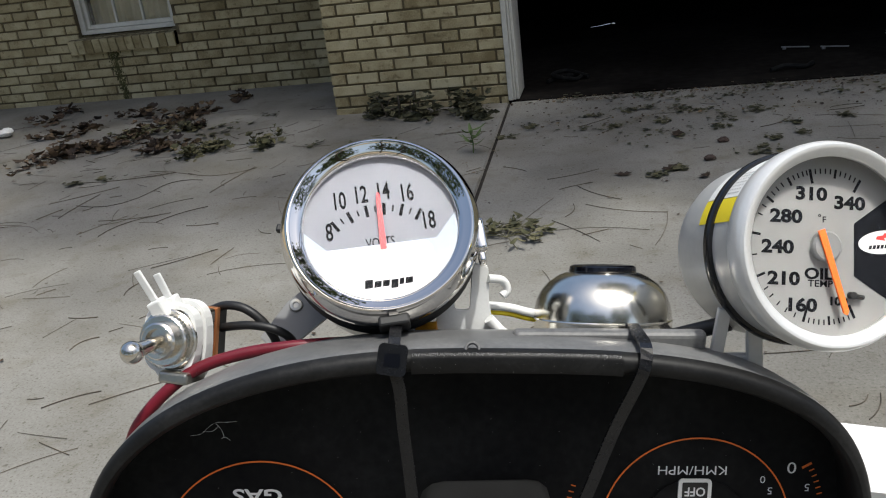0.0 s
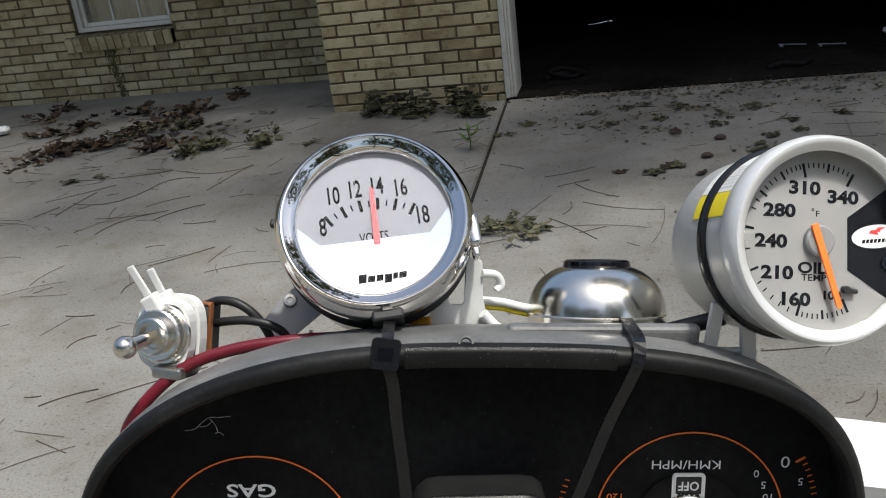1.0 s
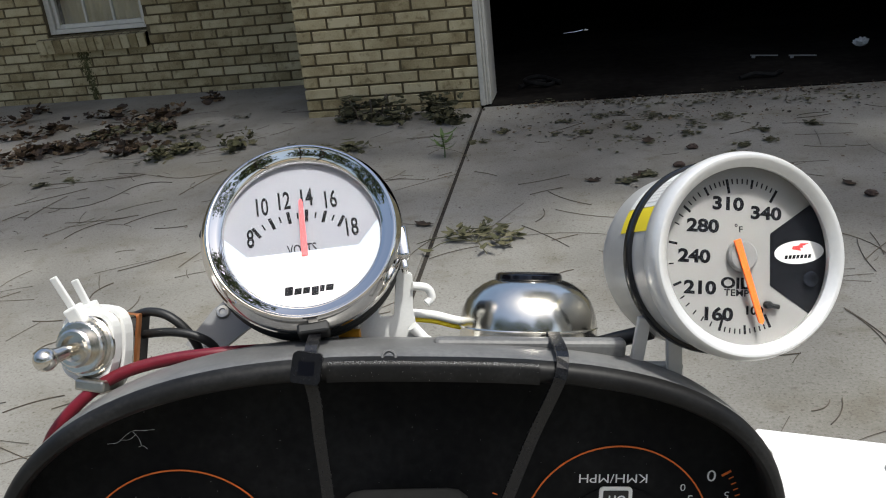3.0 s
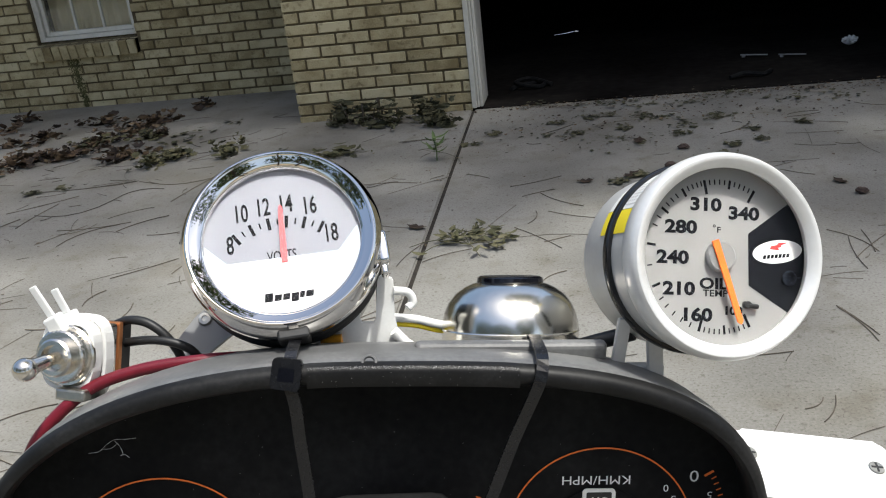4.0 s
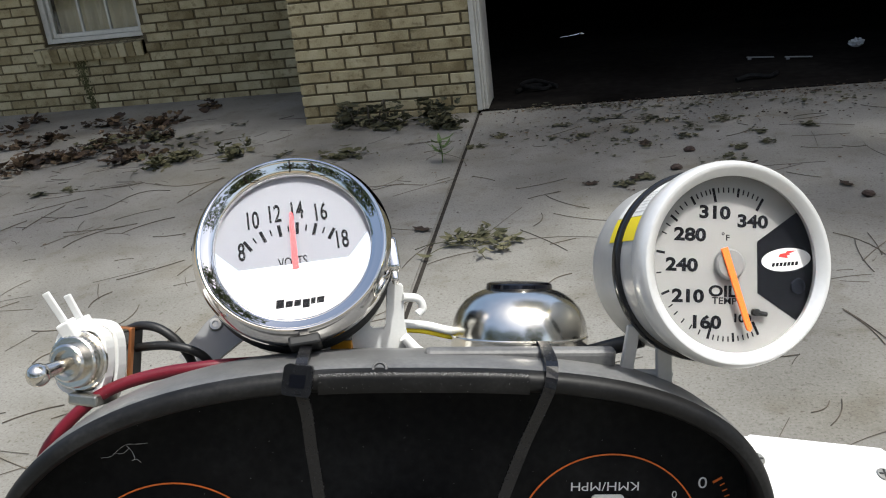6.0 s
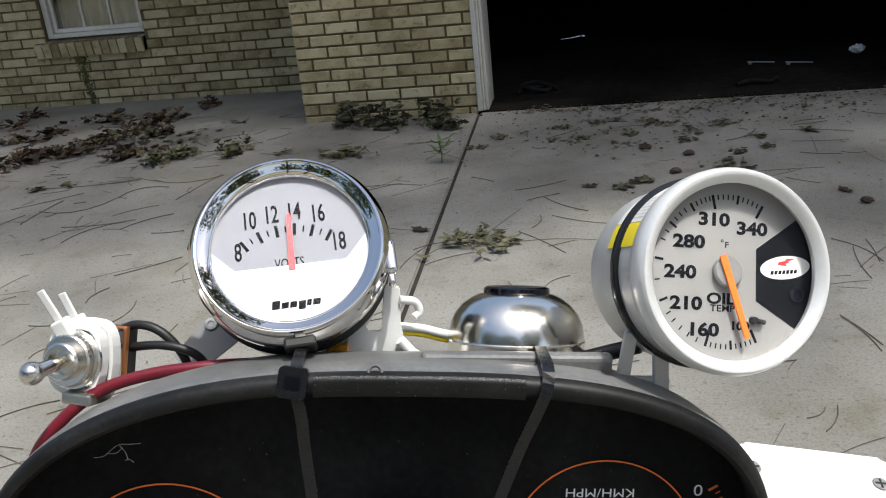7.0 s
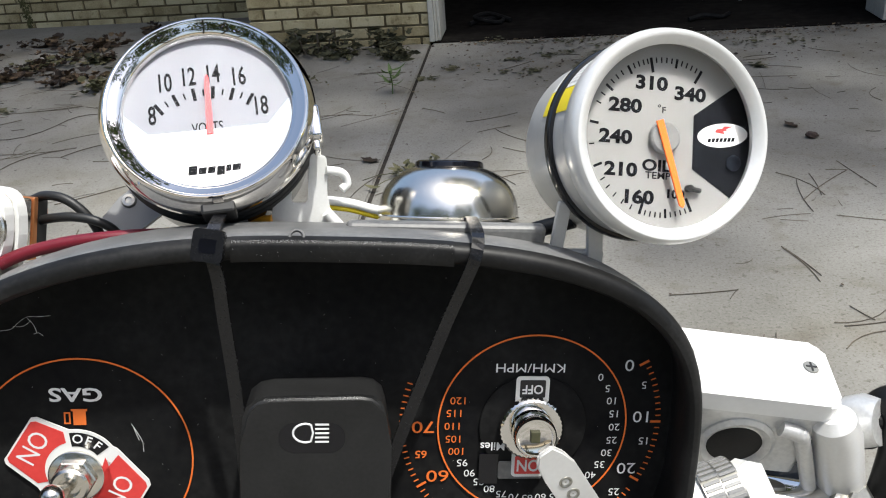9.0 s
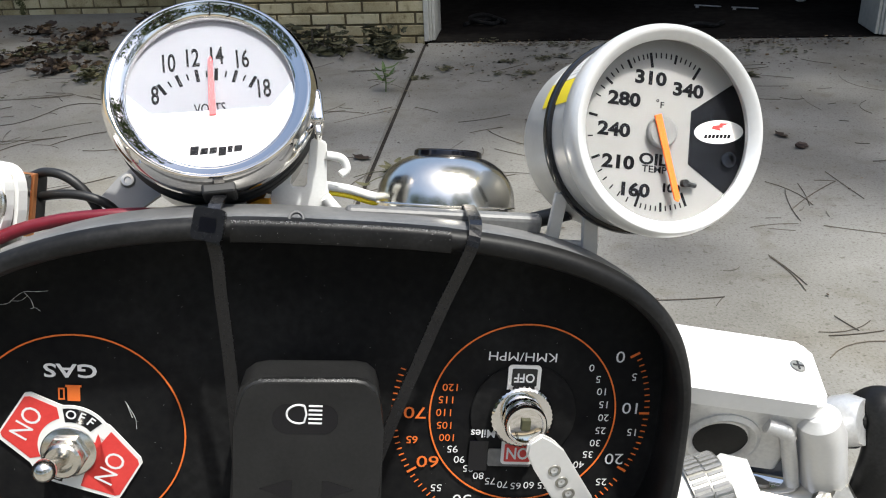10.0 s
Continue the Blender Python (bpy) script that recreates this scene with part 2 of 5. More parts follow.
def add_strap(bm, points, normals, width, thick):
    """A flat strap along points, its broad side along each normal."""
    before = None
    for k, (p, nrm) in enumerate(zip(points, normals)):
        p, nrm = Vector(p), Vector(nrm).normalized()
        d = Vector(points[min(k + 1, len(points) - 1)]) - Vector(points[max(k - 1, 0)])
        w = d.cross(nrm).normalized() * width / 2
        ring = [bm.verts.new(q) for q in (p - w, p + w, p + w + nrm * thick, p - w + nrm * thick)]
        if before:
            for j in range(4):
                bm.faces.new((before[j], before[(j + 1) % 4], ring[(j + 1) % 4], ring[j]))
        else:
            bm.faces.new(list(reversed(ring)))
        before = ring
    bm.faces.new(before)
    return bm


def add_plate(bm, outline, z0, z1, m=None):
    """A plate with the outline in x, y, from z0 to z1."""
    m = m or Matrix()
    low = [bm.verts.new(m @ Vector((x, y, z0))) for x, y in outline]
    high = [bm.verts.new(m @ Vector((x, y, z1))) for x, y in outline]
    bm.faces.new(list(reversed(low)))
    bm.faces.new(high)
    for k in range(len(outline)):
        j = (k + 1) % len(outline)
        bm.faces.new((low[k], low[j], high[j], high[k]))
    return bm


def plate(outline, z0, z1, m=None):
    return add_plate(bmesh.new(), outline, z0, z1, m)


def rounded(x0, y0, x1, y1, r, seg=5):
    out = []
    for cx, cy, a in ((x1 - r, y1 - r, 0), (x0 + r, y1 - r, 90), (x0 + r, y0 + r, 180), (x1 - r, y0 + r, 270)):
        out += [(cx + r * math.cos(radians(a + 90 * k / seg)), cy + r * math.sin(radians(a + 90 * k / seg))) for k in range(seg + 1)]
    return out


def lettering(name, text, mat, parent, x, y, z, height, stretch=1.0, turn=0.0, bold=0.0, depth=0.06, unit=MM):
    """A word in the built-in font as a thin raised print, centred at x, y in the parent's plane."""
    cu = bpy.data.curves.new(name, "FONT")
    cu.body, cu.align_x, cu.align_y = text, "CENTER", "CENTER"
    cu.size, cu.offset, cu.extrude, cu.resolution_u = 1.0, bold, 0.0, 3
    ob = new(name, cu)
    dg = bpy.context.evaluated_depsgraph_get()
    me = bpy.data.meshes.new_from_object(ob.evaluated_get(dg))
    bpy.data.objects.remove(ob)
    s = height / 0.72
    me.transform(Matrix.Scale(unit, 4) @ Matrix.Translation((x, y, z + depth)) @ Matrix.Rotation(radians(turn), 4, "Z") @ Matrix.Diagonal((s * stretch, s, 1, 1)))
    me.materials.append(mat)
    ob = new(name, me)
    ob.parent = parent
    return ob


def frame_at(centre, normal, up):
    """A pose whose z axis is the normal and whose y axis leans towards up."""
    z = Vector(normal).normalized()
    x = Vector(up).cross(z).normalized()
    y = z.cross(x)
    m = Matrix((x, y, z)).transposed().to_4x4()
    m.translation = Vector(centre)
    return m


# the handlebar's own frame: x to its right, y ahead, z up
BIKE = pose(0.98, 0.47, 1.05, 0, 7.2, 10.7)


def on_bike(centre=(0, 0, 0), normal=(0, 0, 1), up=(0, 1, 0)):
    return BIKE @ frame_at(Vector(centre) * MM, normal, up)

# ---------------------------------------------------------------- ground and house
CZ, BP = 0.0677, 0.2032            # brick course and brick pitch
PIL_X0, PIL_X1, PIL_Y = -0.698, 0.363, 5.40
WALL_Y = 6.478
WIN_X0, WIN_X1, WIN_Z0, WIN_Z1 = -2.985, -2.195, 0.485, 1.75
DOOR_X0, DOOR_X1 = 0.43, 2.80
TOP = 2.55


def sheet(x0, y0, x1, y1, z, step=2.0):
    bm = bmesh.new()
    nx, ny = max(1, round((x1 - x0) / step)), max(1, round((y1 - y0) / step))
    grid = [[bm.verts.new((x0 + (x1 - x0) * i / nx, y0 + (y1 - y0) * j / ny, z)) for i in range(nx + 1)] for j in range(ny + 1)]
    for j in range(ny):
        for i in range(nx):
            bm.faces.new((grid[j][i], grid[j][i + 1], grid[j + 1][i + 1], grid[j + 1][i]))
    return bm


tagged(part("ground", sheet(-400, -400, 400, 400, -0.06, 100), M_ground), "sparse grass and bare soil round the driveway", "ground", kind="structure")

# two slabs with an open joint between them
def joint_x(y):
    return 0.355 + (5.38 - y) * 0.0257


def slab(left):
    a = (-9.0, -7.0) if left else (joint_x(-7.0) + 0.008, -7.0)
    b = (joint_x(-7.0) - 0.008, -7.0) if left else (9.0, -7.0)
    if left:
        outline = [a, b, (joint_x(5.394) - 0.008, 5.394), (PIL_X0 - 0.012, 5.394), (PIL_X0 - 0.012, WALL_Y - 0.006), (-9.0, WALL_Y - 0.006)]
    else:
        outline = [a, b, (9.0, 5.394), (joint_x(5.394) + 0.008, 5.394)]
    bm = plate(outline, -0.1, 0.0)
    edges = [e for e in bm.edges if all(v.co.z > -0.01 for v in e.verts)]
    bmesh.ops.bevel(bm, geom=edges, offset=0.006, segments=2, affect="EDGES")
    return bm


for is_left in (True, False):
    tagged(part("driveway_slab", slab(is_left), M_concrete), "pale grey broom-finished concrete driveway slab, weathered", "driveway", kind="structure")


tagged(part("joint_filler", plate([(joint_x(-7.0) - 0.0075, -7.0), (joint_x(-7.0) + 0.0075, -7.0), (joint_x(5.38) + 0.0075, 5.38), (joint_x(5.38) - 0.0075, 5.38)], -0.05, -0.007), M_joint), "dark dirt packed in the joint between the slabs", "joint", kind="structure")


def wall_body(name, boxes, mat, label):
    bm = bmesh.new()
    for lo, hi in boxes:
        add_box(bm, lo, hi)
    return tagged(part(name, bm, mat), label, "wall", kind="structure")


house_wall = wall_body("wall_north", [((-9, WALL_Y, -0.06), (WIN_X0, WALL_Y + 0.22, TOP)), ((WIN_X1, WALL_Y, -0.06), (PIL_X0 + 0.10, WALL_Y + 0.22, TOP)),
                        ((WIN_X0, WALL_Y, -0.06), (WIN_X1, WALL_Y + 0.22, WIN_Z0)), ((WIN_X0, WALL_Y, WIN_Z1), (WIN_X1, WALL_Y + 0.22, TOP))],
                       M_mortar, "recessed house wall of buff brick with dark joints")
pier = wall_body("wall_pier", [((PIL_X0, PIL_Y, -0.06), (PIL_X1, PIL_Y + 0.30, TOP)), ((PIL_X0, PIL_Y + 0.30, -0.06), (PIL_X0 + 0.10, WALL_Y, TOP))],
                 M_mortar, "buff brick pier beside the garage opening")
wall_body("wall_garage_right", [((DOOR_X1 + 0.09, PIL_Y, -0.06), (9, PIL_Y + 0.3, TOP))], M_brick_far, "brick wall past the garage opening")
wall_body("wall_garage_header", [((PIL_X1, PIL_Y, 2.2), (DOOR_X1 + 0.09, PIL_Y + 0.3, TOP))], M_brick_far, "wall over the garage opening")
wall_body("wall_garage_inside", [((-0.5, 5.75, 0.0), (-0.4, 12.0, TOP)), ((5.5, 5.75, 0.0), (5.6, 12.0, TOP)), ((-0.5, 12.0, 0.0), (5.6, 12.1, TOP)), ((PIL_X0 + 0.11, PIL_Y + 0.302, 0.0), (DOOR_X0 - 0.08, PIL_Y + 0.33, TOP)), ((DOOR_X1 + 0.1, PIL_Y + 0.302, 0.0), (5.6, PIL_Y + 0.33, TOP))], M_drywall, "plain garage walls, coloured near black for the unlit interior")
tagged(part("garage_floor", box((-0.5, 5.40, -0.1), (5.6, 12.1, 0.004)), M_garage_floor), "worn concrete garage floor, coloured near black for the unlit interior", "floor", kind="structure")
tagged(part("ceiling", box((-0.6, 5.7, TOP), (5.6, 12.2, TOP + 0.1)), M_drywall), "garage ceiling, coloured near black for the unlit interior", "ceiling", kind="structure")
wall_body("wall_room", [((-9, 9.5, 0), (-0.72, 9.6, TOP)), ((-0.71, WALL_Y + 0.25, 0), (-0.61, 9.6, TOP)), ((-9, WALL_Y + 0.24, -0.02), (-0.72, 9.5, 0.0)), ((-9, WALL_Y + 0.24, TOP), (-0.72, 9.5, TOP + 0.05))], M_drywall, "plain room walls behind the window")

# unseen roof with its eave, added for the light it blocks
roof = bmesh.new()
for pts in (((-9.5, 5.25, 2.5), (9.5, 5.25, 2.5), (9.5, 9.5, 4.3), (-9.5, 9.5, 4.3)), ((-9.5, 14.0, 2.5), (-9.5, 9.5, 4.3), (9.5, 9.5, 4.3), (9.5, 14.0, 2.5))):
    low = [roof.verts.new(p) for p in pts]
    high = [roof.verts.new((p[0], p[1], p[2] + 0.16)) for p in pts]
    roof.faces.new(low)
    roof.faces.new(list(reversed(high)))
    for k in range(4):
        roof.faces.new((low[k], high[k], high[(k + 1) % 4], low[(k + 1) % 4]))
tagged(part("roof", roof, M_roof), "unseen dark shingled roof with a low eave, added to block light", "roof", kind="structure")

# garage door casing: outer board, stepped inner boards, and the return
casing = thing("door_1", pose(0, 0, 0), "white painted casing round the open garage doorway", "door frame", kind="structure")
for side, x in ((1, PIL_X1), (-1, DOOR_X1 + 0.09)):
    b = bmesh.new()
    for off, w, y0, y1 in ((-0.012, 0.030, 5.375, 5.46), (0.0185, 0.014, 5.388, 5.56), (0.033, 0.018, 5.40, 5.70)):
        lo, hi = sorted((x + side * off, x + side * (off + w)))
        add_box(b, (lo, y0, 0.012), (hi, y1, 2.2), 0.004)
    part("jamb", b, M_trim, casing, "white painted jamb in steps, dirty at the foot")
part("head", box((PIL_X1 - 0.012, 5.38, 2.13), (DOOR_X1 + 0.09, 5.55, 2.2), 0.004), M_trim, casing)

# the window
window = thing("window_1", pose(0, 0, 0), "white framed window with a grid of panes in the brick wall", "window", kind="structure")
fy = WALL_Y + 0.035
b = bmesh.new()
for lo, hi in (((WIN_X0, fy, WIN_Z0 + 0.012), (WIN_X0 + 0.045, fy + 0.09, WIN_Z1)), ((WIN_X1 - 0.03, fy, WIN_Z0 + 0.012), (WIN_X1, fy + 0.09, WIN_Z1)),
               ((WIN_X0 + 0.045, fy, WIN_Z0 + 0.012), (WIN_X1 - 0.03, fy + 0.09, WIN_Z0 + 0.045)), ((WIN_X0 + 0.045, fy, WIN_Z1 - 0.04), (WIN_X1 - 0.03, fy + 0.09, WIN_Z1))):
    add_box(b, lo, hi, 0.004)
part("window_frame", b, M_sash, window)
b = bmesh.new()
sx0, sx1, sz0 = WIN_X0 + 0.047, WIN_X1 - 0.032, WIN_Z0 + 0.047
for lo, hi in (((sx0, fy + 0.025, sz0), (sx0 + 0.028, fy + 0.06, WIN_Z1 - 0.042)), ((sx1 - 0.022, fy + 0.025, sz0), (sx1, fy + 0.06, WIN_Z1 - 0.042)), ((sx0 + 0.028, fy + 0.025, sz0), (sx1 - 0.022, fy + 0.06, sz0 + 0.03))):
    add_box(b, lo, hi, 0.004)
part("sash", b, M_sash, window)
gx0, gx1, gz0 = sx0 + 0.028, sx1 - 0.022, sz0 + 0.03
for k in (1, 2):
    x = gx0 + (gx1 - gx0) * k / 3
    part("muntin", box((x - 0.008, fy + 0.03, gz0), (x + 0.008, fy + 0.055, WIN_Z1 - 0.045), 0.002), M_sash, window)
for k in (1, 2, 3):
    z = gz0 + k * 0.29
    part("muntin", box((gx0, fy + 0.0305, z - 0.008), (gx1, fy + 0.0545, z + 0.008), 0.002), M_sash, window)
pane = part("pane", box((gx0 - 0.004, fy + 0.041, gz0 - 0.004), (gx1 + 0.004, fy + 0.045, WIN_Z1 - 0.05)), M_glass, window, "clear glass reflecting the yard")
pane.visible_shadow = False

b = bmesh.new()
add_strap(b, [(gx0 - 0.02 + 0.02 * k, fy + 0.14 + 0.012 * math.sin(k * 1.3), (gz0 + WIN_Z1) / 2 - 0.02) for k in range(38)], [(0, -1, 0)] * 38, WIN_Z1 - gz0, 0.002)
tagged(part("curtain", b, worn("tan_curtain", [(0.5, 0.41, 0.24), (0.7, 0.6, 0.4)], 6, (0.8, 0.95), bump=0.1)), "tan cloth curtain hanging behind the window panes", "curtain", kind="structure")

# sill of bricks on edge
sill = thing("window_sill", pose(0, 0, 0), "sloping sill of buff bricks set on edge", "sill", kind="structure")
n_sill = 13
for k in range(n_sill):
    w = 0.872 / n_sill
    x = -3.062 + k * w
    tilt = Matrix.Translation((0, WALL_Y, 0.372)) @ Matrix.Rotation(radians(9), 4, "X")
    part("brick", box((x + 0.004, -0.055, 0.004), (x + w - 0.004, 0.10, 0.105), 0.003, 1, tilt), M_brick, sill)
part("mortar_bed", box((-3.058, WALL_Y - 0.045, 0.372), (-2.194, WALL_Y + 0.03, 0.475), 0.002), M_mortar, sill)

# ---------------------------------------------------------------- driveway litter
rnd = random.Random(7)


def add_leaf(bm, x, y, size, turn, curl, lift=0.0, tilt=0.0, lobes=0, wide=0.36):
    """A leaf blade with an uneven edge round its midrib."""
    m = Matrix.Translation((x, y, 0.004 + lift)) @ Matrix.Rotation(turn, 4, "Z") @ Matrix.Rotation(tilt, 4, "X")
    rib, left, right = [], [], []
    n = 6
    twist = rnd.uniform(-0.5, 0.5) * curl
    for k in range(n + 1):
        t = k / n
        w = size * wide * math.sin(math.pi * min(1, t * 0.94 + 0.06)) ** 0.8
        wl, wr = w * rnd.uniform(0.75, 1.15), w * rnd.uniform(0.75, 1.15)
        if lobes and k % 2:
            wl, wr = wl * 0.5, wr * 0.55
        h = curl * size * (t - 0.45) ** 2 * 2
        rib.append(bm.verts.new(m @ Vector((size * (t - 0.5), 0, h))))
        left.append(bm.verts.new(m @ Vector((size * (t - 0.5), wl, h + (curl + twist * t) * wl * 0.9))))
        right.append(bm.verts.new(m @ Vector((size * (t - 0.5), -wr, h + (curl - twist * t) * wr * 0.7))))
    for k in range(n):
        bm.faces.new((rib[k], rib[k + 1], left[k + 1], left[k]))
        bm.faces.new((rib[k + 1], rib[k], right[k], right[k + 1]))


def leaves(name, spots, count, size, mat, label, lift=0.03, category="dead leaves", wide=0.36, curl=0.5, tilt=0.4):
    """Leaves dropped round the spots (x, y and their spread)."""
    bm = bmesh.new()
    for _ in range(count):
        cx, cy, sx, sy = rnd.choice(spots)
        s = size * rnd.choice((0.3, 0.45, 0.6, 0.8, 1.0, 1.3))
        add_leaf(bm, cx + rnd.gauss(0, sx), cy + rnd.gauss(0, sy), s, rnd.uniform(0, 6.3), rnd.uniform(-0.1, 1) * curl, rnd.random() ** 2 * lift, rnd.gauss(0, tilt), rnd.random() < 0.6, wide * rnd.uniform(0.7, 1.2))
    ob = part(name, bm, mat, kind="stuff")
    return tagged(ob, label, category, kind="stuff")


leaves("leaf_litter", [(-2.28, 4.77, 0.09, 0.16), (-2.36, 4.74, 0.09, 0.16), (-2.24, 4.9, 0.07, 0.08), (-2.13, 4.94, 0.09, 0.09), (-2.05, 5.01, 0.09, 0.08), (-1.95, 5.1, 0.06, 0.1), (-2, 5.3, 0.06, 0.1), (-1.91, 5.41, 0.06, 0.13), (-1.86, 5.51, 0.07, 0.13), (-1.81, 5.64, 0.05, 0.08), (-1.75, 5.74, 0.05, 0.06), (-1.64, 4.83, 0.05, 0.06), (-1.59, 4.91, 0.07, 0.06), (-2.46, 5.45, 0.04, 0.09), (-2.61, 5.36, 0.08, 0.05), (-2.97, 5.78, 0.09, 0.06), (-2.98, 6.1, 0.04, 0.06), (-1.62, 6.12, 0.04, 0.04), (-2.27, 5.83, 0.08, 0.05), (-1.62, 5.33, 0.05, 0.05)],
       900, 0.062, M_leaf, "drift of brown dead leaves on the concrete", 0.05, curl=0.8, tilt=0.6)
leaves("leaf_clump", [(-1.31, 4.75, 0.07, 0.08), (-1.34, 4.63, 0.04, 0.05), (-1.23, 4.76, 0.04, 0.05), (-1.97, 5.2, 0.07, 0.08), (-0.97, 4.87, 0.04, 0.09), (-0.93, 4.71, 0.03, 0.05), (-1.63, 5.28, 0.06, 0.04)],
       300, 0.062, M_sprig, "dried olive clumps of leaves on the driveway", 0.045, curl=0.8, tilt=0.5)
leaves("leaf_crumbs", [(-1.32, 5.33, 0.06, 0.05), (-0.63, 4.68, 0.02, 0.05), (-1.37, 5.12, 0.06, 0.04), (-1.62, 4.3, 0.04, 0.03), (-1.8, 4.26, 0.02, 0.02), (-1.21, 5.54, 0.06, 0.04)],
       80, 0.05, M_olive, "thin scatter of leaf crumbs beside the drift", 0.01, curl=0.3, tilt=0.2)
leaves("threshold_leaves", [(0.73, 5.37, 0.05, 0.05), (1.11, 5.27, 0.07, 0.04), (1.32, 5.18, 0.08, 0.04), (1.56, 5.17, 0.07, 0.04), (1.03, 4.99, 0.03, 0.03), (0.85, 4.92, 0.03, 0.03), (0.96, 4.68, 0.02, 0.02), (1.2, 4.73, 0.02, 0.04), (1.48, 4.7, 0.04, 0.05), (1.46, 4.55, 0.04, 0.03), (1.39, 4.87, 0.04, 0.03), (1.29, 4.93, 0.03, 0.03), (1.78, 4.54, 0.02, 0.03), (2.02, 4.6, 0.02, 0.02), (1.79, 4.36, 0.02, 0.03), (1.66, 4.3, 0.02, 0.02), (0.54, 4.78, 0.02, 0.03), (1.12, 5.02, 0.03, 0.03), (1.79, 5.3, 0.05, 0.06), (2.04, 5.07, 0.06, 0.04), (2.31, 5.05, 0.05, 0.05), (1.64, 4.83, 0.05, 0.05), (0.88, 4.63, 0.09, 0.07), (1.23, 4.46, 0.1, 0.08), (1.22, 3.93, 0.02, 0.02), (1.14, 3.86, 0.02, 0.02), (1.59, 4.1, 0.04, 0.04), (0.42, 4.61, 0.04, 0.03)],
       1100, 0.028, M_olive, "scattered leaf crumbs before the garage", 0.008, curl=0.25, tilt=0.12)
leaves("threshold_crumbs", [(0.7, 5.33, 0.2, 0.03), (1.1, 5.32, 0.25, 0.04), (1.6, 5.32, 0.3, 0.04), (2.1, 5.3, 0.3, 0.05), (2.6, 5.3, 0.3, 0.05), (1.4, 5.0, 0.5, 0.2), (2.1, 4.9, 0.5, 0.25), (0.8, 4.9, 0.3, 0.2)],
       1700, 0.017, M_leaf, "dark crumbs of leaf swept against the garage threshold", 0.006, curl=0.3, tilt=0.3)
leaves("scattered_leaves", [(1.4, 4.2, 0.8, 0.5), (2.0, 4.3, 0.8, 0.5), (0.7, 4.3, 0.3, 0.3), (-0.7, 4.6, 0.5, 0.5), (-1.6, 4.0, 0.9, 0.6), (-2.6, 5.9, 0.9, 0.25), (-1.4, 6.2, 0.5, 0.15), (1.0, 3.0, 1.0, 0.6), (-1.0, 2.8, 1.0, 0.6)],
       520, 0.014, M_leaf, "crumbs of leaf and bark on the concrete", 0.002, curl=0.2, tilt=0.08)
leaves("pier_debris", [(-0.34, 5.33, 0.06, 0.12), (-0.14, 5.19, 0.05, 0.06), (0.1, 5.25, 0.04, 0.07), (-0.43, 5.31, 0.02, 0.07), (0.21, 5.07, 0.04, 0.04)],
       520, 0.075, M_olive, "heap of wilted branches and leaves at the foot of the pier", 0.13, curl=0.7, tilt=0.8, wide=0.26)
leaves("small_clump", [(-0.21, 4.58, 0.07, 0.04), (-0.29, 4.58, 0.04, 0.03)],
       90, 0.06, M_sprig, "flat wilted sprig lying on the concrete", 0.03, curl=0.4, tilt=0.3, wide=0.22)


def sprig(x, y, stems):
    """Thin stems with narrow leaves on both sides, lying flat."""
    bm = bmesh.new()
    for turn, length, leafy in stems:
        pts = [Vector((x + math.cos(turn + 0.25 * t) * length * t, y + math.sin(turn + 0.25 * t) * length * t, 0.006 + 0.02 * math.sin(3.1 * t))) for t in (0, 0.25, 0.5, 0.75, 1.0)]
        add_tube(bm, pts, 0.0016, 5)
        for k in range(leafy):
            t = rnd.uniform(0.35, 1.0)
            p = pts[0].lerp(pts[-1], t)
            side = rnd.choice((-1, 1))
            add_leaf(bm, p.x + 0.02 * rnd.uniform(-1, 1), p.y + 0.02 * rnd.uniform(-1, 1), rnd.uniform(0.04, 0.075), turn + side * rnd.uniform(0.3, 1.1), 0.3, rnd.uniform(0.004, 0.03), rnd.gauss(0, 0.5), 0, rnd.uniform(0.10, 0.17))
    return bm


ob = part("fallen_sprig", sprig(0.58, 3.23, [(1.2, 0.16, 14), (1.9, 0.15, 12), (2.5, 0.13, 12), (0.5, 0.15, 10), (-0.1, 0.17, 12), (-0.6, 0.14, 8), (2.9, 0.22, 0), (3.3, 0.18, 1), (-1.4, 0.13, 2)]), M_sprig)
tagged(ob, "fallen sprig with narrow drying olive leaves", "sprig")
for x, y in [(1.36, 4.03), (2, 3.56), (1.44, 4.29)]:
    b = bmesh.new()
    bmesh.ops.create_icosphere(b, subdivisions=3, radius=0.021)
    for v in b.verts:
        v.co = Vector((v.co.x * 1.15, v.co.y * 0.9, v.co.z * 0.6)) * (1 + 0.35 * noise.noise(v.co * 35 + Vector((x, y, 0))) + 0.25 * noise.noise(v.co * 130 + Vector((y, x, 0))))
        v.co.z = max(v.co.z + 0.011, 0.001)
    ob = part("bark_lump", b, M_leaf_red, label="reddish brown lump of bark on the concrete")
    ob.location = (x, y, 0)
    tagged(ob, category="bark", group="lumps of bark on the driveway")
for k, (x, y) in enumerate([(1, 3.89), (1.19, 3.94), (1.25, 4.45), (1.96, 3.7), (0.35, 3.44), (1.65, 4.03), (1.32, 3.81)]):
    b = bmesh.new()
    add_leaf(b, 0, 0, 0.075 + 0.012 * (k % 3), 0.7 * k, 0.22, 0.0, 0.06, True, 0.34)
    ob = part("fallen_leaf", b, M_leaf, label="dry brown lobed leaf flat on the concrete")
    ob.location = (x, y, 0)
    tagged(ob, category="leaf", group="single fallen leaves")


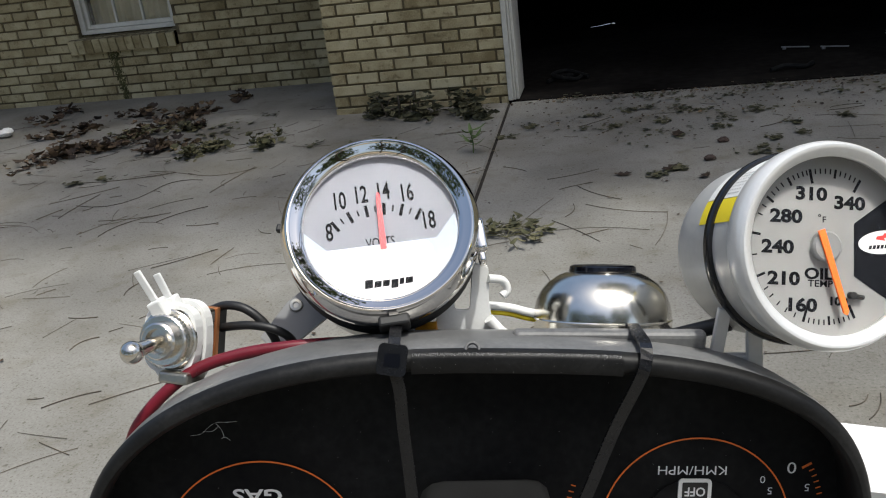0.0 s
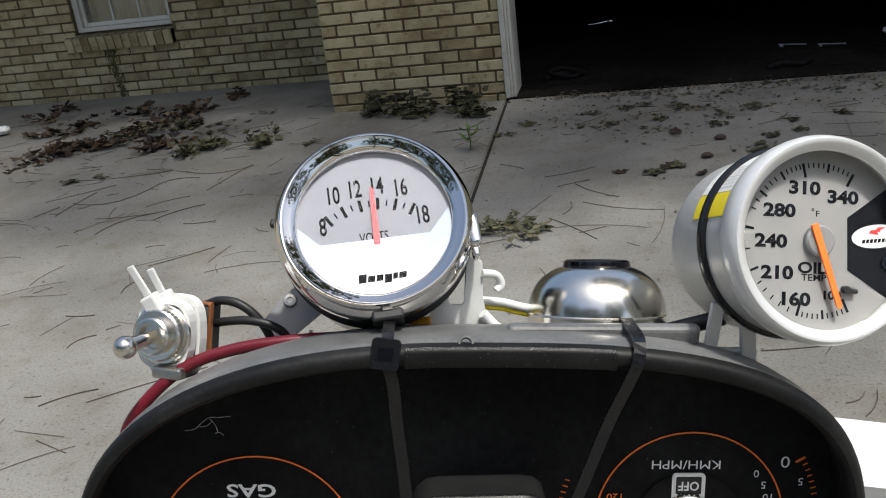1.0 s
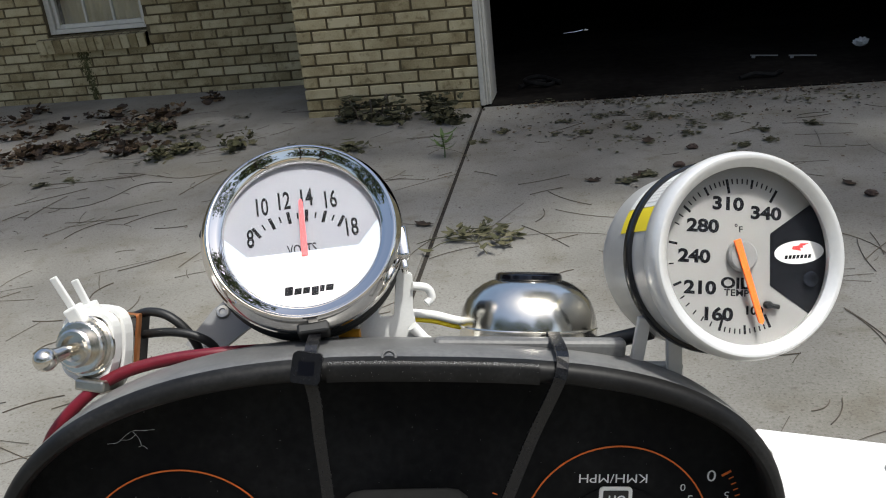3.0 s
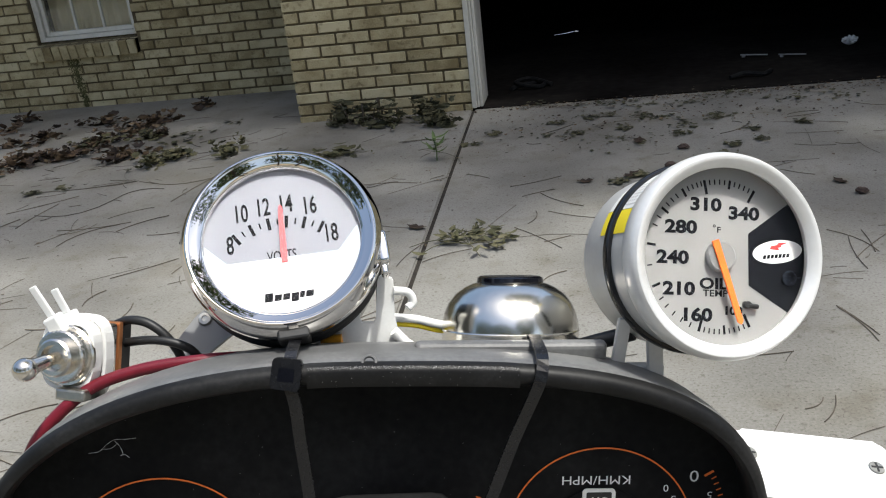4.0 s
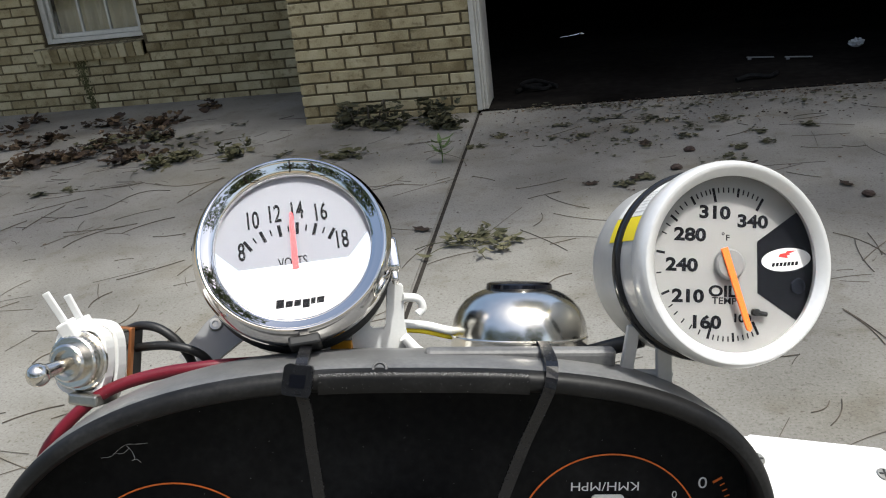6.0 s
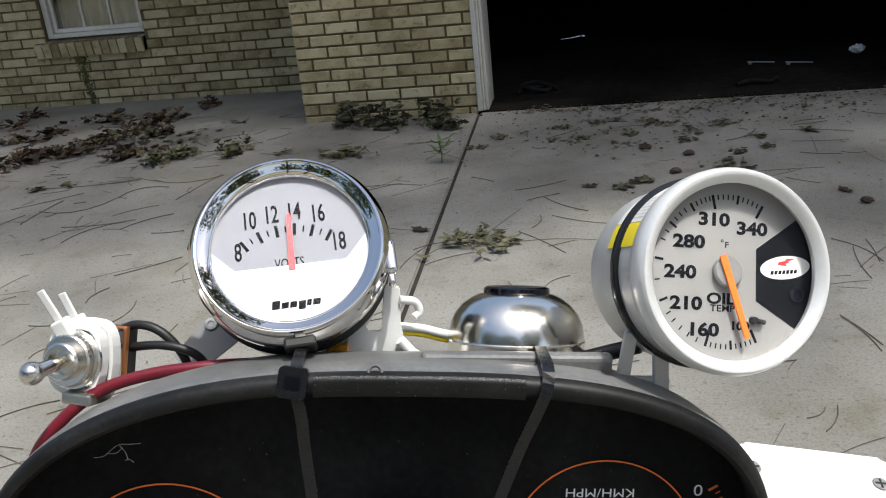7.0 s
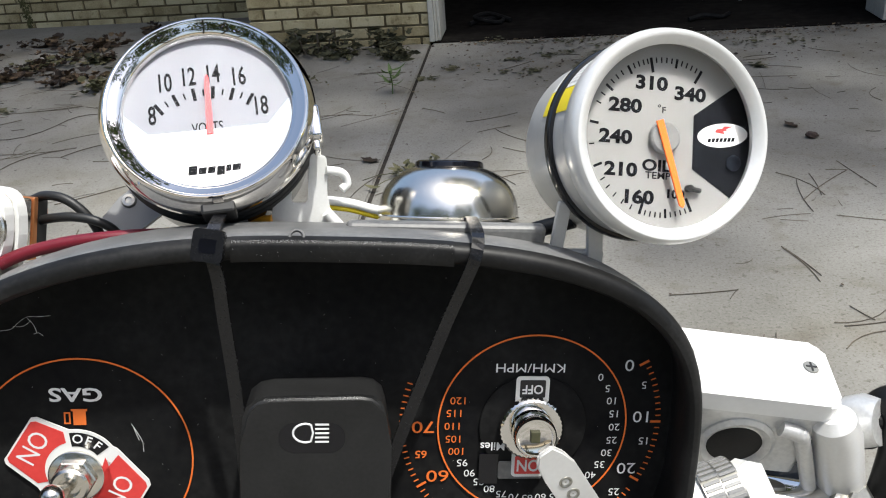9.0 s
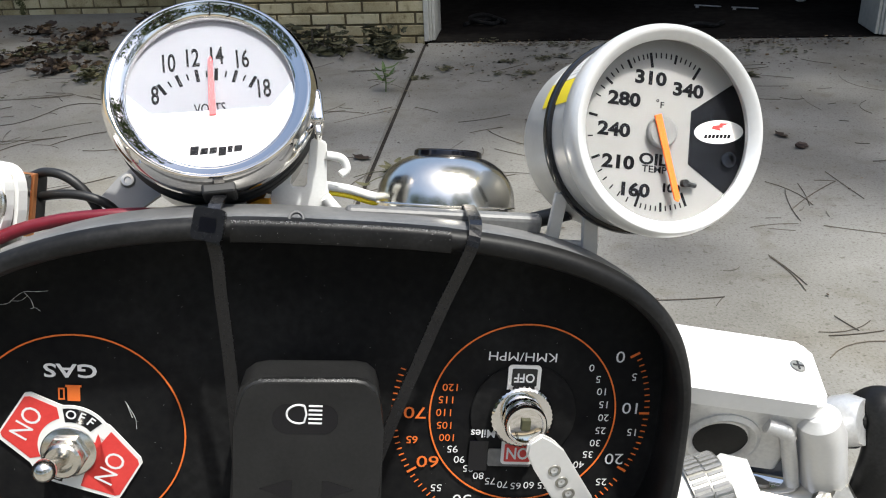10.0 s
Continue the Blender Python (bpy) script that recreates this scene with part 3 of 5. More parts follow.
def twig_line(x, y, turn, length, bend):
    pts = []
    for k in range(6):
        t = k / 5 - 0.5
        pts.append((x + math.cos(turn) * t * length - math.sin(turn) * bend * length * (t * t), y + math.sin(turn) * t * length + math.cos(turn) * bend * length * (t * t), 0.0022 + 0.0015 * abs(t)))
    return pts


twigs = bmesh.new()
for _ in range(330):
    zone = rnd.random()
    if zone < 0.5:
        x, y = rnd.uniform(-2.2, 0.4), rnd.uniform(1.6, 4.9)
    elif zone < 0.8:
        x, y = rnd.uniform(0.4, 2.6), rnd.uniform(1.5, 5.0)
    else:
        x, y = rnd.uniform(-3.2, -0.6), rnd.uniform(4.6, 5.8)
    turn = rnd.gauss(0.3, 0.8)
    add_tube(twigs, twig_line(x, y, turn, rnd.choice((0.05, 0.09, 0.14, 0.2, 0.3)) * rnd.uniform(0.7, 1.2), rnd.gauss(0, 0.3)), rnd.uniform(0.0007, 0.0015), 5)
# the longer twigs, one by one: middle, direction, length and bend
for x, y, turn, length, bend in ((-1.51, 4.28, 0.19, 0.49, 0.25), (-1.61, 4.04, 0.7, 0.34, 0.07), (-1.35, 3.87, 0.49, 0.36, 1.28), (-1.19, 4.19, 0.57, 0.24, -1.38), (-1.15, 3.6, 0.96, 0.29, -0.71), (-1.14, 3.66, 0.19, 0.33, 0.25), (-0.93, 3.7, 0.82, 0.24, -0.41), (-0.75, 3.53, 0.13, 0.14, 0.24), (-0.65, 3.16, 0.7, 0.26, 0.05), (-1.64, 3.78, 1.18, 0.14, -0.14), (-1.55, 3.88, 1.51, 0.33, -0.12), (-0.88, 4.17, 1.38, 0.4, -0.06), (-1.0, 4.25, 0.05, 0.37, 0.9), (-0.74, 2.91, 1.4, 0.13, -0.61), (-0.52, 2.17, 0.58, 0.16, -0.31), (-0.79, 2.67, 0.01, 0.11, 0.17), (-0.69, 2.5, 1.01, 0.1, -0.89)):
    add_tube(twigs, twig_line(x, y, turn, length, bend), 0.0017, 6)
for x, y, turn, length, bend in ((-0.53, 2.75, 1.45, 0.2, 0.57), (-0.42, 1.93, -0.42, 0.13, -0.0), (-0.31, 2.61, 1.56, 0.11, -0.07), (1.72, 2.53, -1.33, 0.21, -0.2), (1.87, 3.12, -1.09, 0.23, -0.42), (1.83, 3.01, -1.62, 0.26, 0.15), (1.9, 3.1, -1.62, 0.19, -0.1), (1.43, 2.37, 0.14, 0.18, 0.04), (1.8, 2.21, 0.21, 0.14, 0.09), (1.79, 2.26, -1.07, 0.08, -0.0), (1.77, 2.16, 0.5, 0.17, -0.58), (1.52, 2.13, 0.76, 0.07, 0.63), (1.55, 2.11, -2.0, 0.12, -0.31), (0.88, 2.93, 0.86, 0.12, -0.61), (0.89, 3.67, -0.82, 0.26, 0.25), (0.83, 3.28, -0.9, 0.29, -0.11), (1.72, 2.55, -1.24, 0.19, -0.1), (-0.06, 3.97, -3.06, 0.37, -0.76)):
    add_tube(twigs, twig_line(x, y, turn, length, bend), 0.0014, 6)
tagged(part("pine_needles", twigs, M_twig, kind="stuff"), "fine twigs and pine needles strewn over the concrete", "twigs", kind="stuff")

# pier debris: bent stalks
stalks = bmesh.new()
for _ in range(12):
    x, y = rnd.gauss(-0.24, 0.10), rnd.gauss(5.24, 0.04)
    a = rnd.uniform(0, 6.3)
    h = rnd.uniform(0.03, 0.13)
    add_tube(stalks, smooth_line([(x, y, 0.004), (x + 0.04 * math.cos(a), y + 0.03 * math.sin(a), h), (x + 0.06 * math.cos(a), y + 0.04 * math.sin(a), h * rnd.uniform(0.6, 1.3))], 3), 0.0045, 5)
tagged(part("broken_branches", stalks, M_twig, kind="stuff"), "broken stalks against the brick pier", "branches", kind="stuff")

# the green sprout in the joint
sprout = thing("weed", pose(0.29, 4.37, 0.0), "small green weed growing by the slab joint", "weed")
b = bmesh.new()
add_tube(b, [(0, 0, -0.01), (0.004, 0, 0.05), (-0.006, 0.003, 0.11)], 0.003, 6)
part("stem", b, M_green, sprout)
for k in range(9):
    b = bmesh.new()
    add_leaf(b, 0.038, 0, 0.09, 0, 0.35, 0, 0, 0, 0.13)
    bmesh.ops.transform(b, matrix=Matrix.Translation((0, 0, 0.03 + 0.009 * k)) @ Matrix.Rotation(k * 2.4, 4, "Z") @ Matrix.Rotation(radians(-22 + 5 * (k % 3)), 4, "Y"), verts=b.verts)
    part("leaf", b, M_green, sprout)

# green streak under the sill
b = bmesh.new()
edge = random.Random(5)
for k in range(700):
    z = 0.36 - 0.36 * (k / 700) ** 1.1
    w = 0.05 * (1 - 0.55 * (0.36 - z) / 0.36)
    x = -2.735 + edge.gauss(0, w * 0.55) + (0.36 - z) * 0.06
    r = edge.uniform(0.0012, 0.0045)
    bmesh.ops.create_circle(b, cap_ends=True, segments=7, radius=r, matrix=Matrix.Translation((x, WALL_Y - 0.0150 - 0.0003 * (k % 7), z)) @ Matrix.Rotation(radians(90), 4, "X") @ Matrix.Diagonal((1, edge.uniform(1.0, 2.6), 1, 1)))
part("algae", b, M_algae, house_wall, "green algae streak below the sill", kind="stuff")

# white scrap on the slab at the far edge
b = bmesh.new()
bmesh.ops.create_icosphere(b, subdivisions=2, radius=0.05)
for v in b.verts:
    v.co = Vector((v.co.x * 1.2, v.co.y, v.co.z * 0.6 + 0.03)) * (1 + 0.35 * noise.noise(v.co * 40))
ob = part("paper_scrap", b, M_white, smooth=False)
ob.location = (-3.06, 5.46, 0.004)
tagged(ob, "crumpled white paper scrap on the driveway", "litter")

# dim things inside the garage
bar = thing("metal_rail", pose(2.0, 6.28, 0.004, 0, 0, -22), "thin bright metal rail low on the garage floor", "rail")
for x, w in ((0.0, 0.17), (0.235, 0.165)):
    part("bar", box((x, -0.004, 0.012), (x + w, 0.004, 0.02), 0.002), M_hub, bar)
    part("foot", box((x + 0.01, -0.01, 0), (x + 0.03, 0.01, 0.013), 0.002), M_hub, bar)
b = bmesh.new()
add_tube(b, smooth_line([(0.55, 5.78, 0.02), (0.62, 5.9, 0.02), (0.75, 5.92, 0.02), (0.72, 5.8, 0.02), (0.58, 5.84, 0.045), (0.66, 5.95, 0.045), (0.8, 5.85, 0.02)], 6), 0.014, 8)
tagged(part("garden_hose", b, M_face), "coil of black hose inside the garage door", "hose")
b = bmesh.new()
add_tube(b, smooth_line([(1.84, 5.62, 0.02), (1.93, 5.67, 0.03), (2.03, 5.66, 0.02), (2.09, 5.74, 0.02)], 6), 0.013, 8)
tagged(part("rubber_strip", b, M_face), "black rubber strip lying on the garage floor", "strip")
b = bmesh.new()
bmesh.ops.create_icosphere(b, subdivisions=3, radius=0.034)
for v in b.verts:
    v.co = Vector((v.co.x * 1.3, v.co.y, v.co.z * 0.8 + 0.026)) * (1 + 0.5 * noise.noise(v.co * 60))
ob = part("plastic_bag", b, M_white)
ob.location = (2.70, 6.41, 0.004)
tagged(ob, "crumpled pale scrap of plastic bag on the garage floor", "bag")
b = tube(smooth_line([(0.76, 7.84, 0.012), (0.85, 7.85, 0.018), (0.945, 7.86, 0.032)], 6), [0.004 + 0.001 * k for k in range(13)], 10, 0.7)
add_box(b, (0.92, 7.84, 0.005), (0.96, 7.88, 0.03), 0.004)
tagged(part("tool_handle", b, M_chrome, smooth=True), "bright metal tool lying on the dark garage floor", "tool")
shelf = thing("storage_rack", pose(2.6, 10.5, 0.004), "dark metal rack with boxes in the garage", "rack")
for x in (-0.6, 0.6):
    for y in (-0.2, 0.2):
        part("post", box((x - 0.02, y - 0.02, 0), (x + 0.02, y + 0.02, 1.6), 0.003), M_steel, shelf)
for z in (0.25, 0.85, 1.5):
    part("shelf_board", box((-0.62, -0.22, z), (0.62, 0.22, z + 0.03), 0.004), M_shroud, shelf)

# trees added unseen behind, for the chrome and the panes to reflect
def tree(x, y, h, r, over=(0.0, 0.0), count=900):
    t = thing("tree", pose(x, y, -0.06), "tall leafy tree added out of view at the edge of the yard", "tree", "trees of the yard")
    part("trunk", tube(smooth_line([(0, 0, 0), (0.1, 0.05, h * 0.4), (0, 0.1, h * 0.8)], 4), [0.22 * (1 - 0.08 * k) for k in range(9)], 10), M_bark, t)
    for k in range(5):
        a = k * 1.3
        part("limb", tube([(0.05, 0.05, h * 0.4), (over[0] * 0.6 + math.cos(a) * r * 0.4, over[1] * 0.6 + math.sin(a) * r * 0.4, h * 0.6), (over[0] + math.cos(a) * r * 0.8, over[1] + math.sin(a) * r * 0.8, h * 0.72)], [0.1, 0.07, 0.02], 6), M_bark, t)
    bm = bmesh.new()
    for _ in range(count):
        u = Vector((rnd.gauss(0, 1), rnd.gauss(0, 1), rnd.gauss(0, 1))).normalized() * rnd.uniform(0.35, 1) ** 0.5
        p = Vector((u.x * r, u.y * r, h * 0.68 + u.z * h * 0.33))
        p = p * (1 + 0.15 * noise.noise(p)) + Vector((*over, 0))
        q = Euler((rnd.uniform(-1, 1), rnd.uniform(-1, 1), rnd.uniform(0, 6))).to_matrix()
        s = rnd.uniform(0.2, 0.42)
        bm.faces.new([bm.verts.new(p + q @ Vector(c)) for c in ((-s, 0, 0), (0, -s * 0.5, 0.05), (s, 0, 0), (0, s * 0.5, 0.05))])
    part("crown", bm, M_canopy, t, kind="stuff")


for x, y, h, r in ((-6.5, -7.5, 9, 3.4), (6.8, -7.0, 9, 3.4), (-0.3, -10.5, 9, 3.6), (-9, -9, 9, 3.2), (-3.5, -13, 11, 3.8), (3, -14, 10, 3.4), (9, -11, 9, 3.3), (14, -4, 10, 3.5), (-15, -3, 10, 3.5)):
    tree(x, y, h, r)
# two tall unseen trees added beside the drive, shading house front and drive head
for x, y, h, r, lean, count in ((9.6, 4.9, 20, 4.3, (-2.6, 0.0), 1150), (10.6, 3.9, 23, 4.1, (-6.4, 1.3), 1150)):
    tree(x, y, h, r, lean, count)
# ---------------------------------------------------------------- instrument cluster
def housing_z(x, grow=0.0, bottom=False):
    a, b, cx, cz = 105.2 + grow, 58.2 + grow, 0.5, -38.0
    n = 2.35 if x < cx else 3.1
    u = min(1.0, abs(x - cx) / a)
    return cz + (-1 if bottom else 1) * b * (1 - u ** n) ** (1 / n)


def housing_ring(grow, depth, wide=None, count=112):
    """A closed outline of the cluster at a depth behind its front plane."""
    out = []
    for k in range(count):
        t = 2 * math.pi * k / count
        n = 2.35 if math.cos(t) < 0 else 3.1
        e = 2 / n
        x = 0.5 + (105.2 + (grow if wide is None else wide)) * math.copysign(abs(math.cos(t)) ** e, math.cos(t))
        z = -38.0 + (58.2 + grow) * math.copysign(abs(math.sin(t)) ** e, math.sin(t))
        out.append(Vector((x, -10 + 0.2 * z + depth, z)))
    return out


def bridge(bm, rings, close_last=False):
    loops = [[bm.verts.new(p) for p in ring] for ring in rings]
    for a, b in zip(loops, loops[1:]):
        for k in range(len(a)):
            j = (k + 1) % len(a)
            bm.faces.new((a[k], a[j], b[j], b[k]))
    if close_last:
        bm.faces.new(loops[-1])
    return bm


cluster = thing("instrument_cluster", on_bike(), "black plastic instrument cluster mounted upside down on the handlebar", "instrument cluster")
# black plastic like the rim; the sun on its top is put into the grey
shroud = part("shell", bridge(bmesh.new(), [housing_ring(-1.0, 0.6), housing_ring(-0.3, 2), housing_ring(-0.2, 4), housing_ring(-1.0, 9, -0.9), housing_ring(-2.2, 10.0, -1.6), housing_ring(-3.0, 17, -2.4), housing_ring(-6.0, 25, -5), housing_ring(-9.0, 31, -7), housing_ring(-18, 36, -16), housing_ring(-40, 48, -40)], True), M_shroud, cluster, "rear shell of black plastic, coloured grey for its sunlit top", MM, True)
part("rim", bridge(bmesh.new(), [housing_ring(-0.8, 2.5), housing_ring(0.1, 1.0), housing_ring(-0.2, -0.6), housing_ring(-1.0, -1.6, -0.8), housing_ring(-2.2, -2.0, -1.7), housing_ring(-3.6, -1.9, -2.6), housing_ring(-4.8, -1.0, -3.3), housing_ring(-5.5, 0.6, -3.8), housing_ring(-5.8, 3.0, -4.0), housing_ring(-6.0, 16.8, -2.4)]), M_black, cluster, "thick black rounded rim", MM, True)
part("face", bridge(bmesh.new(), [housing_ring(-5.8, 16.6, -2.2), housing_ring(-30, 16.8), housing_ring(-50, 16.8)], True), M_face, cluster, "scratched matt black face", MM)
# the moulded bar along the middle of the rim
b = bmesh.new()
bar_rings = []
for x in [-17.2 + 1.8 * k for k in range(31)]:
    z = housing_z(x)
    bar_rings.append([b.verts.new((x, -10 + 0.2 * (z - d) - out, z - d)) for d, out in ((-0.35, -0.6), (-0.3, 1.4), (0.2, 2.2), (1.0, 2.55), (4.2, 2.5), (4.9, 2.1), (5.3, 1.2), (5.3, -0.6))])
for p, q in zip(bar_rings, bar_rings[1:]):
    for k in range(7):
        b.faces.new((p[k], q[k], q[k + 1], p[k + 1]))
b.faces.new(bar_rings[0])
b.faces.new(bar_rings[-1][::-1])
part("edge_bar", b, M_black, cluster, "raised black bar, dusty along its upper edge", MM, True)

# tab hole and dust on the upper edge
part("tab_hole", lathe([(1.2, 0.0), (1.5, 0.5), (1.9, 0.5), (2.1, 0.0)], 24, frame_at((-1.6, -5.6, housing_z(1.2) + 0.2), (0, -0.75, 0.66), (0, 0.66, 0.75))), M_shroud, cluster, "small moulded tab hole", MM, True)
dust = random.Random(21)
b = bmesh.new()
for _ in range(900):
    x = dust.uniform(-17, 36.5)
    drop = abs(dust.gauss(0, 0.16)) if dust.random() < 0.94 else dust.uniform(0.2, 4.6)
    out = 1.6 + 0.7 * min(1.0, drop / 0.3) + (0.25 if drop > 0.9 else 0.0)
    p = Vector((x, -10 + 0.2 * (housing_z(x) - drop) - out, housing_z(x) + 0.25 - drop))
    r = dust.choice((0.03, 0.035, 0.05, 0.07))
    bmesh.ops.create_icosphere(b, subdivisions=1, radius=r, matrix=Matrix.Translation(p))
part("dust", b, M_cup, cluster, "pale dust specks on the rim", MM, kind="stuff")
b = bmesh.new()
for _ in range(110):
    x, z = dust.uniform(-88, 92), dust.uniform(-62, 6)
    bmesh.ops.create_icosphere(b, subdivisions=1, radius=dust.choice((0.05, 0.06, 0.09)), matrix=Matrix.Translation((x, 6.7 + 0.2 * z, z)))
part("dust", b, M_cup, cluster, "dust specks on the face", MM, kind="stuff")

# print on the face: its plane, x right and y up
FACE = frame_at((0, 6.45 * MM, 0), (0, -0.98, 0.196), (0, 0.196, 0.98))
face_print = new("dial_print")
face_print.parent, face_print.matrix_local = cluster, FACE


def fz(z):
    return z * 1.02


def ring_band(r0, r1, cx, cy, z0=0.12, z1=0.24, seg=72, arc=(0, 360)):
    return lathe([(r0, z0), (r0, z1), (r1, z1), (r1, z0)], seg, Matrix.Translation((cx, cy, 0)), arc)


SP = (63.2, -39.6)
GA = (-59.7, -48.9)
part("speed_ring", ring_band(26.65, 27.1, *SP), M_print_orange, face_print, "orange ring", MM)
part("fuel_ring", ring_band(28.6, 29.05, *GA), M_print_orange, face_print, "orange ring", MM)


def ticks(name, centre, r0, r1, angles, width, mat, parent, z=0.2, unit=MM):
    bm = bmesh.new()
    for a in angles:
        c, s = math.cos(radians(a)), math.sin(radians(a))
        add_box(bm, (r0, -width / 2, z - 0.06), (r1, width / 2, z), 0, 1, Matrix.Translation((*centre, 0)) @ Matrix.Rotation(radians(a), 4, "Z"))
    return part(name, bm, mat, parent, "", unit)


mph = [30 - 2.97 * k for k in range(78)]
SO = (SP[0] - 0.4, SP[1] + 0.9)
ticks("tick_marks", SO, 35.8, 37.3, [a for k, a in enumerate(mph[:21]) if k % 10], 0.35, M_print_orange, face_print)
ticks("tick_marks", SO, 35.8, 37.3, [a for k, a in enumerate(mph) if k % 10 and k > 21], 0.35, M_print_orange, face_print)
ticks("main_ticks", SO, 34.4, 37.4, [a for k, a in enumerate(mph) if k % 10 == 0], 0.7, M_print_orange, face_print)


def dial_number(text, r, a, h, mat, stretch=1.1, bold=0.012, centre=SO):
    lettering("number", text, mat, face_print, centre[0] + r * math.cos(radians(a)), centre[1] + r * math.sin(radians(a)), 0.15, h, stretch, 180, bold)


for v, at in ((0, -1.0), (10, 9.0), (20, 19.0), (30, 29.5), (40, 40), (50, 50)):
    dial_number(str(v), 32.0, 30 - 2.97 * at, 3.5, M_print_white, 1.2, 0.0)
for v in (60, 70):
    dial_number(str(v), 30.6, 30 - 2.97 * v, 3.6, M_print_orange, 1.35, 0.005)
for v, at in ((5, 3.4), (15, 13.4), (25, 23.7), (35, 35), (45, 45), (55, 55)):
    dial_number(str(v), 33.6, 30 - 2.97 * at, 2.3, M_print_white, 1.1, 0.0)
dial_number("65", 32.4, 30 - 193, 2.3, M_print_orange)
for v in range(0, 121, 5):
    dial_number(str(v), 23.6 if v < 60 else 22.6, 38.5 - 1.985 * v, 2.2, M_print_white if v < 98 else M_print_orange, 1.1, 0.0, SP)
lettering("word", "KMH/MPH", M_print_white, face_print, 61.6, -22.2, 0.15, 2.7, 1.2, 180, 0.0)
lettering("word", "Miles", M_print_white, face_print, SP[0] - 11.2, SP[1] - 5.9, 0.85, 2.5, 1.0, 180, 0.012)
lettering("word", "GAS", M_print_white, face_print, -60.9, -30.1, 0.15, 3.9, 1.4, 180, 0.02)
b = bmesh.new()
add_box(b, (-61.9, -39.0, 0.1), (-58.6, -34.9, 0.2))
add_box(b, (-62.4, -35.0, 0.1), (-58.2, -34.4, 0.2))
for lo, hi in (((-64.3, -38.3), (-63.9, -35.6)), ((-63.0, -38.3), (-62.6, -35.6)), ((-64.3, -35.7), (-62.6, -35.3)), ((-64.3, -38.7), (-62.6, -38.3))):
    add_box(b, (*lo, 0.1), (*hi, 0.2))
part("fuel_symbol", b, M_print_orange, face_print, "", MM)
part("odometer_window", box((48.4, -57.2, 0.05), (53.8, -48.0, 0.9)), M_gloss, face_print, "dark odometer window", MM)
part("odometer_frame", plate(rounded(53.9, -55.6, 66.5, -50.2, 0.6), 0.05, 1.1), M_shroud, face_print, "", MM)
part("dial_boss", lathe([(0, 0.1), (15.2, 0.1), (15.2, 0.5), (14.6, 0.8), (0, 0.8)], 48, Matrix.Translation((*SP, 0))), M_face, face_print, "slightly raised black disc", MM, True)
# scratches and dust
scr = random.Random(12)
for pts in ([(-79.0, -12.6), (-76.2, -11.9), (-74.0, -10.2), (-71.8, -8.8), (-69.0, -8.6), (-66.0, -8.3)], [(-71.8, -9.0), (-70.3, -10.8), (-69.6, -12.6), (-70.4, -13.2)], [(-70.4, -13.2), (-69.2, -13.0), (-68.2, -13.9)],
            [(-75.5, -11.2), (-73.0, -11.0), (-71.0, -9.6)], [(-68.0, -38.2), (-66.6, -40.0), (-66.2, -43.2), (-65.4, -46.7)], [(-47.0, -38.6), (-45.4, -41.4), (-44.2, -44.0), (-44.1, -47.1)], [(-46.2, -40.0), (-45.0, -43.5)]):
    line = smooth_line([(x + scr.uniform(-0.2, 0.2), y + scr.uniform(-0.2, 0.2), 0.04) for x, y in pts], 4)
    part("scratch", tube(line, [0.03 + 0.06 * scr.random() for _ in line], 4), M_paper, face_print, "pale scratch", MM)

# raised centre panel with the high-beam lamp
panel_frame = new("centre_panel")
panel_frame.parent = cluster
panel_frame.matrix_local = FACE @ Matrix.Translation((2.2 * MM, -32.0 * MM, 16.5 * MM))
b = plate([(-17.6, 1.6), (-16.6, 4.8), (-14.0, 7.0), (-10.6, 7.8), (12.4, 8.4), (15.6, 7.9), (18.0, 5.9), (19.0, 2.6), (20.6, -6), (21.2, -42), (-19.4, -42), (-18.2, -6)], -13, 0.0)
bmesh.ops.bevel(b, geom=[e for e in b.edges if all(v.co.z > -0.1 for v in e.verts)], offset=1.3, segments=3, affect="EDGES")
part("panel", b, M_panel, panel_frame, "", MM, True)
b = bmesh.new()
for _ in range(420):
    x = dust.uniform(-12, 13.5)
    bmesh.ops.create_icosphere(b, subdivisions=1, radius=dust.choice((0.03, 0.045, 0.06)), matrix=Matrix.Translation((x, 7.5 + 0.024 * x + dust.gauss(0, 0.3), -0.35 + dust.gauss(0, 0.12))))
part("dust", b, M_cup, panel_frame, "dust along the upper edge", MM, kind="stuff")
part("lamp_window", plate(rounded(-8.4, -7.4, 8.6, 1.0, 4.0, 8), -0.2, 0.06), M_gloss, panel_frame, "glossy black lens", MM)
b = bmesh.new()
arc = [(-1.4 + 2.9 * math.cos(radians(a)) * 1.15, -1.8 + 2.6 * math.sin(radians(a)), 0.12) for a in range(90, 271, 15)]
add_tube(b, [(-0.2, 0.5, 0.12), *arc, (-0.2, -4.1, 0.12), (0.35, -1.8, 0.12), (-0.2, 0.5, 0.12)], 0.28, 6)
for k in range(5):
    add_box(b, (0.9, 0.6 - 1.2 * k - 0.25, 0.05), (4.4, 0.6 - 1.2 * k + 0.2, 0.2))
part("high_beam_symbol", b, M_print_white, panel_frame, "", MM)
for side in (-1, 1):
    part("arrow_lens", plate([(side * 3.9 + 1.1, -20.8), (side * 3.9 + 1.1, -26.4), (side * 12.4 + 1.1, -23.2), (side * 5.6 + 1.1, -20.8)][:: side], -0.2, 0.08), M_gloss, panel_frame, "", MM)


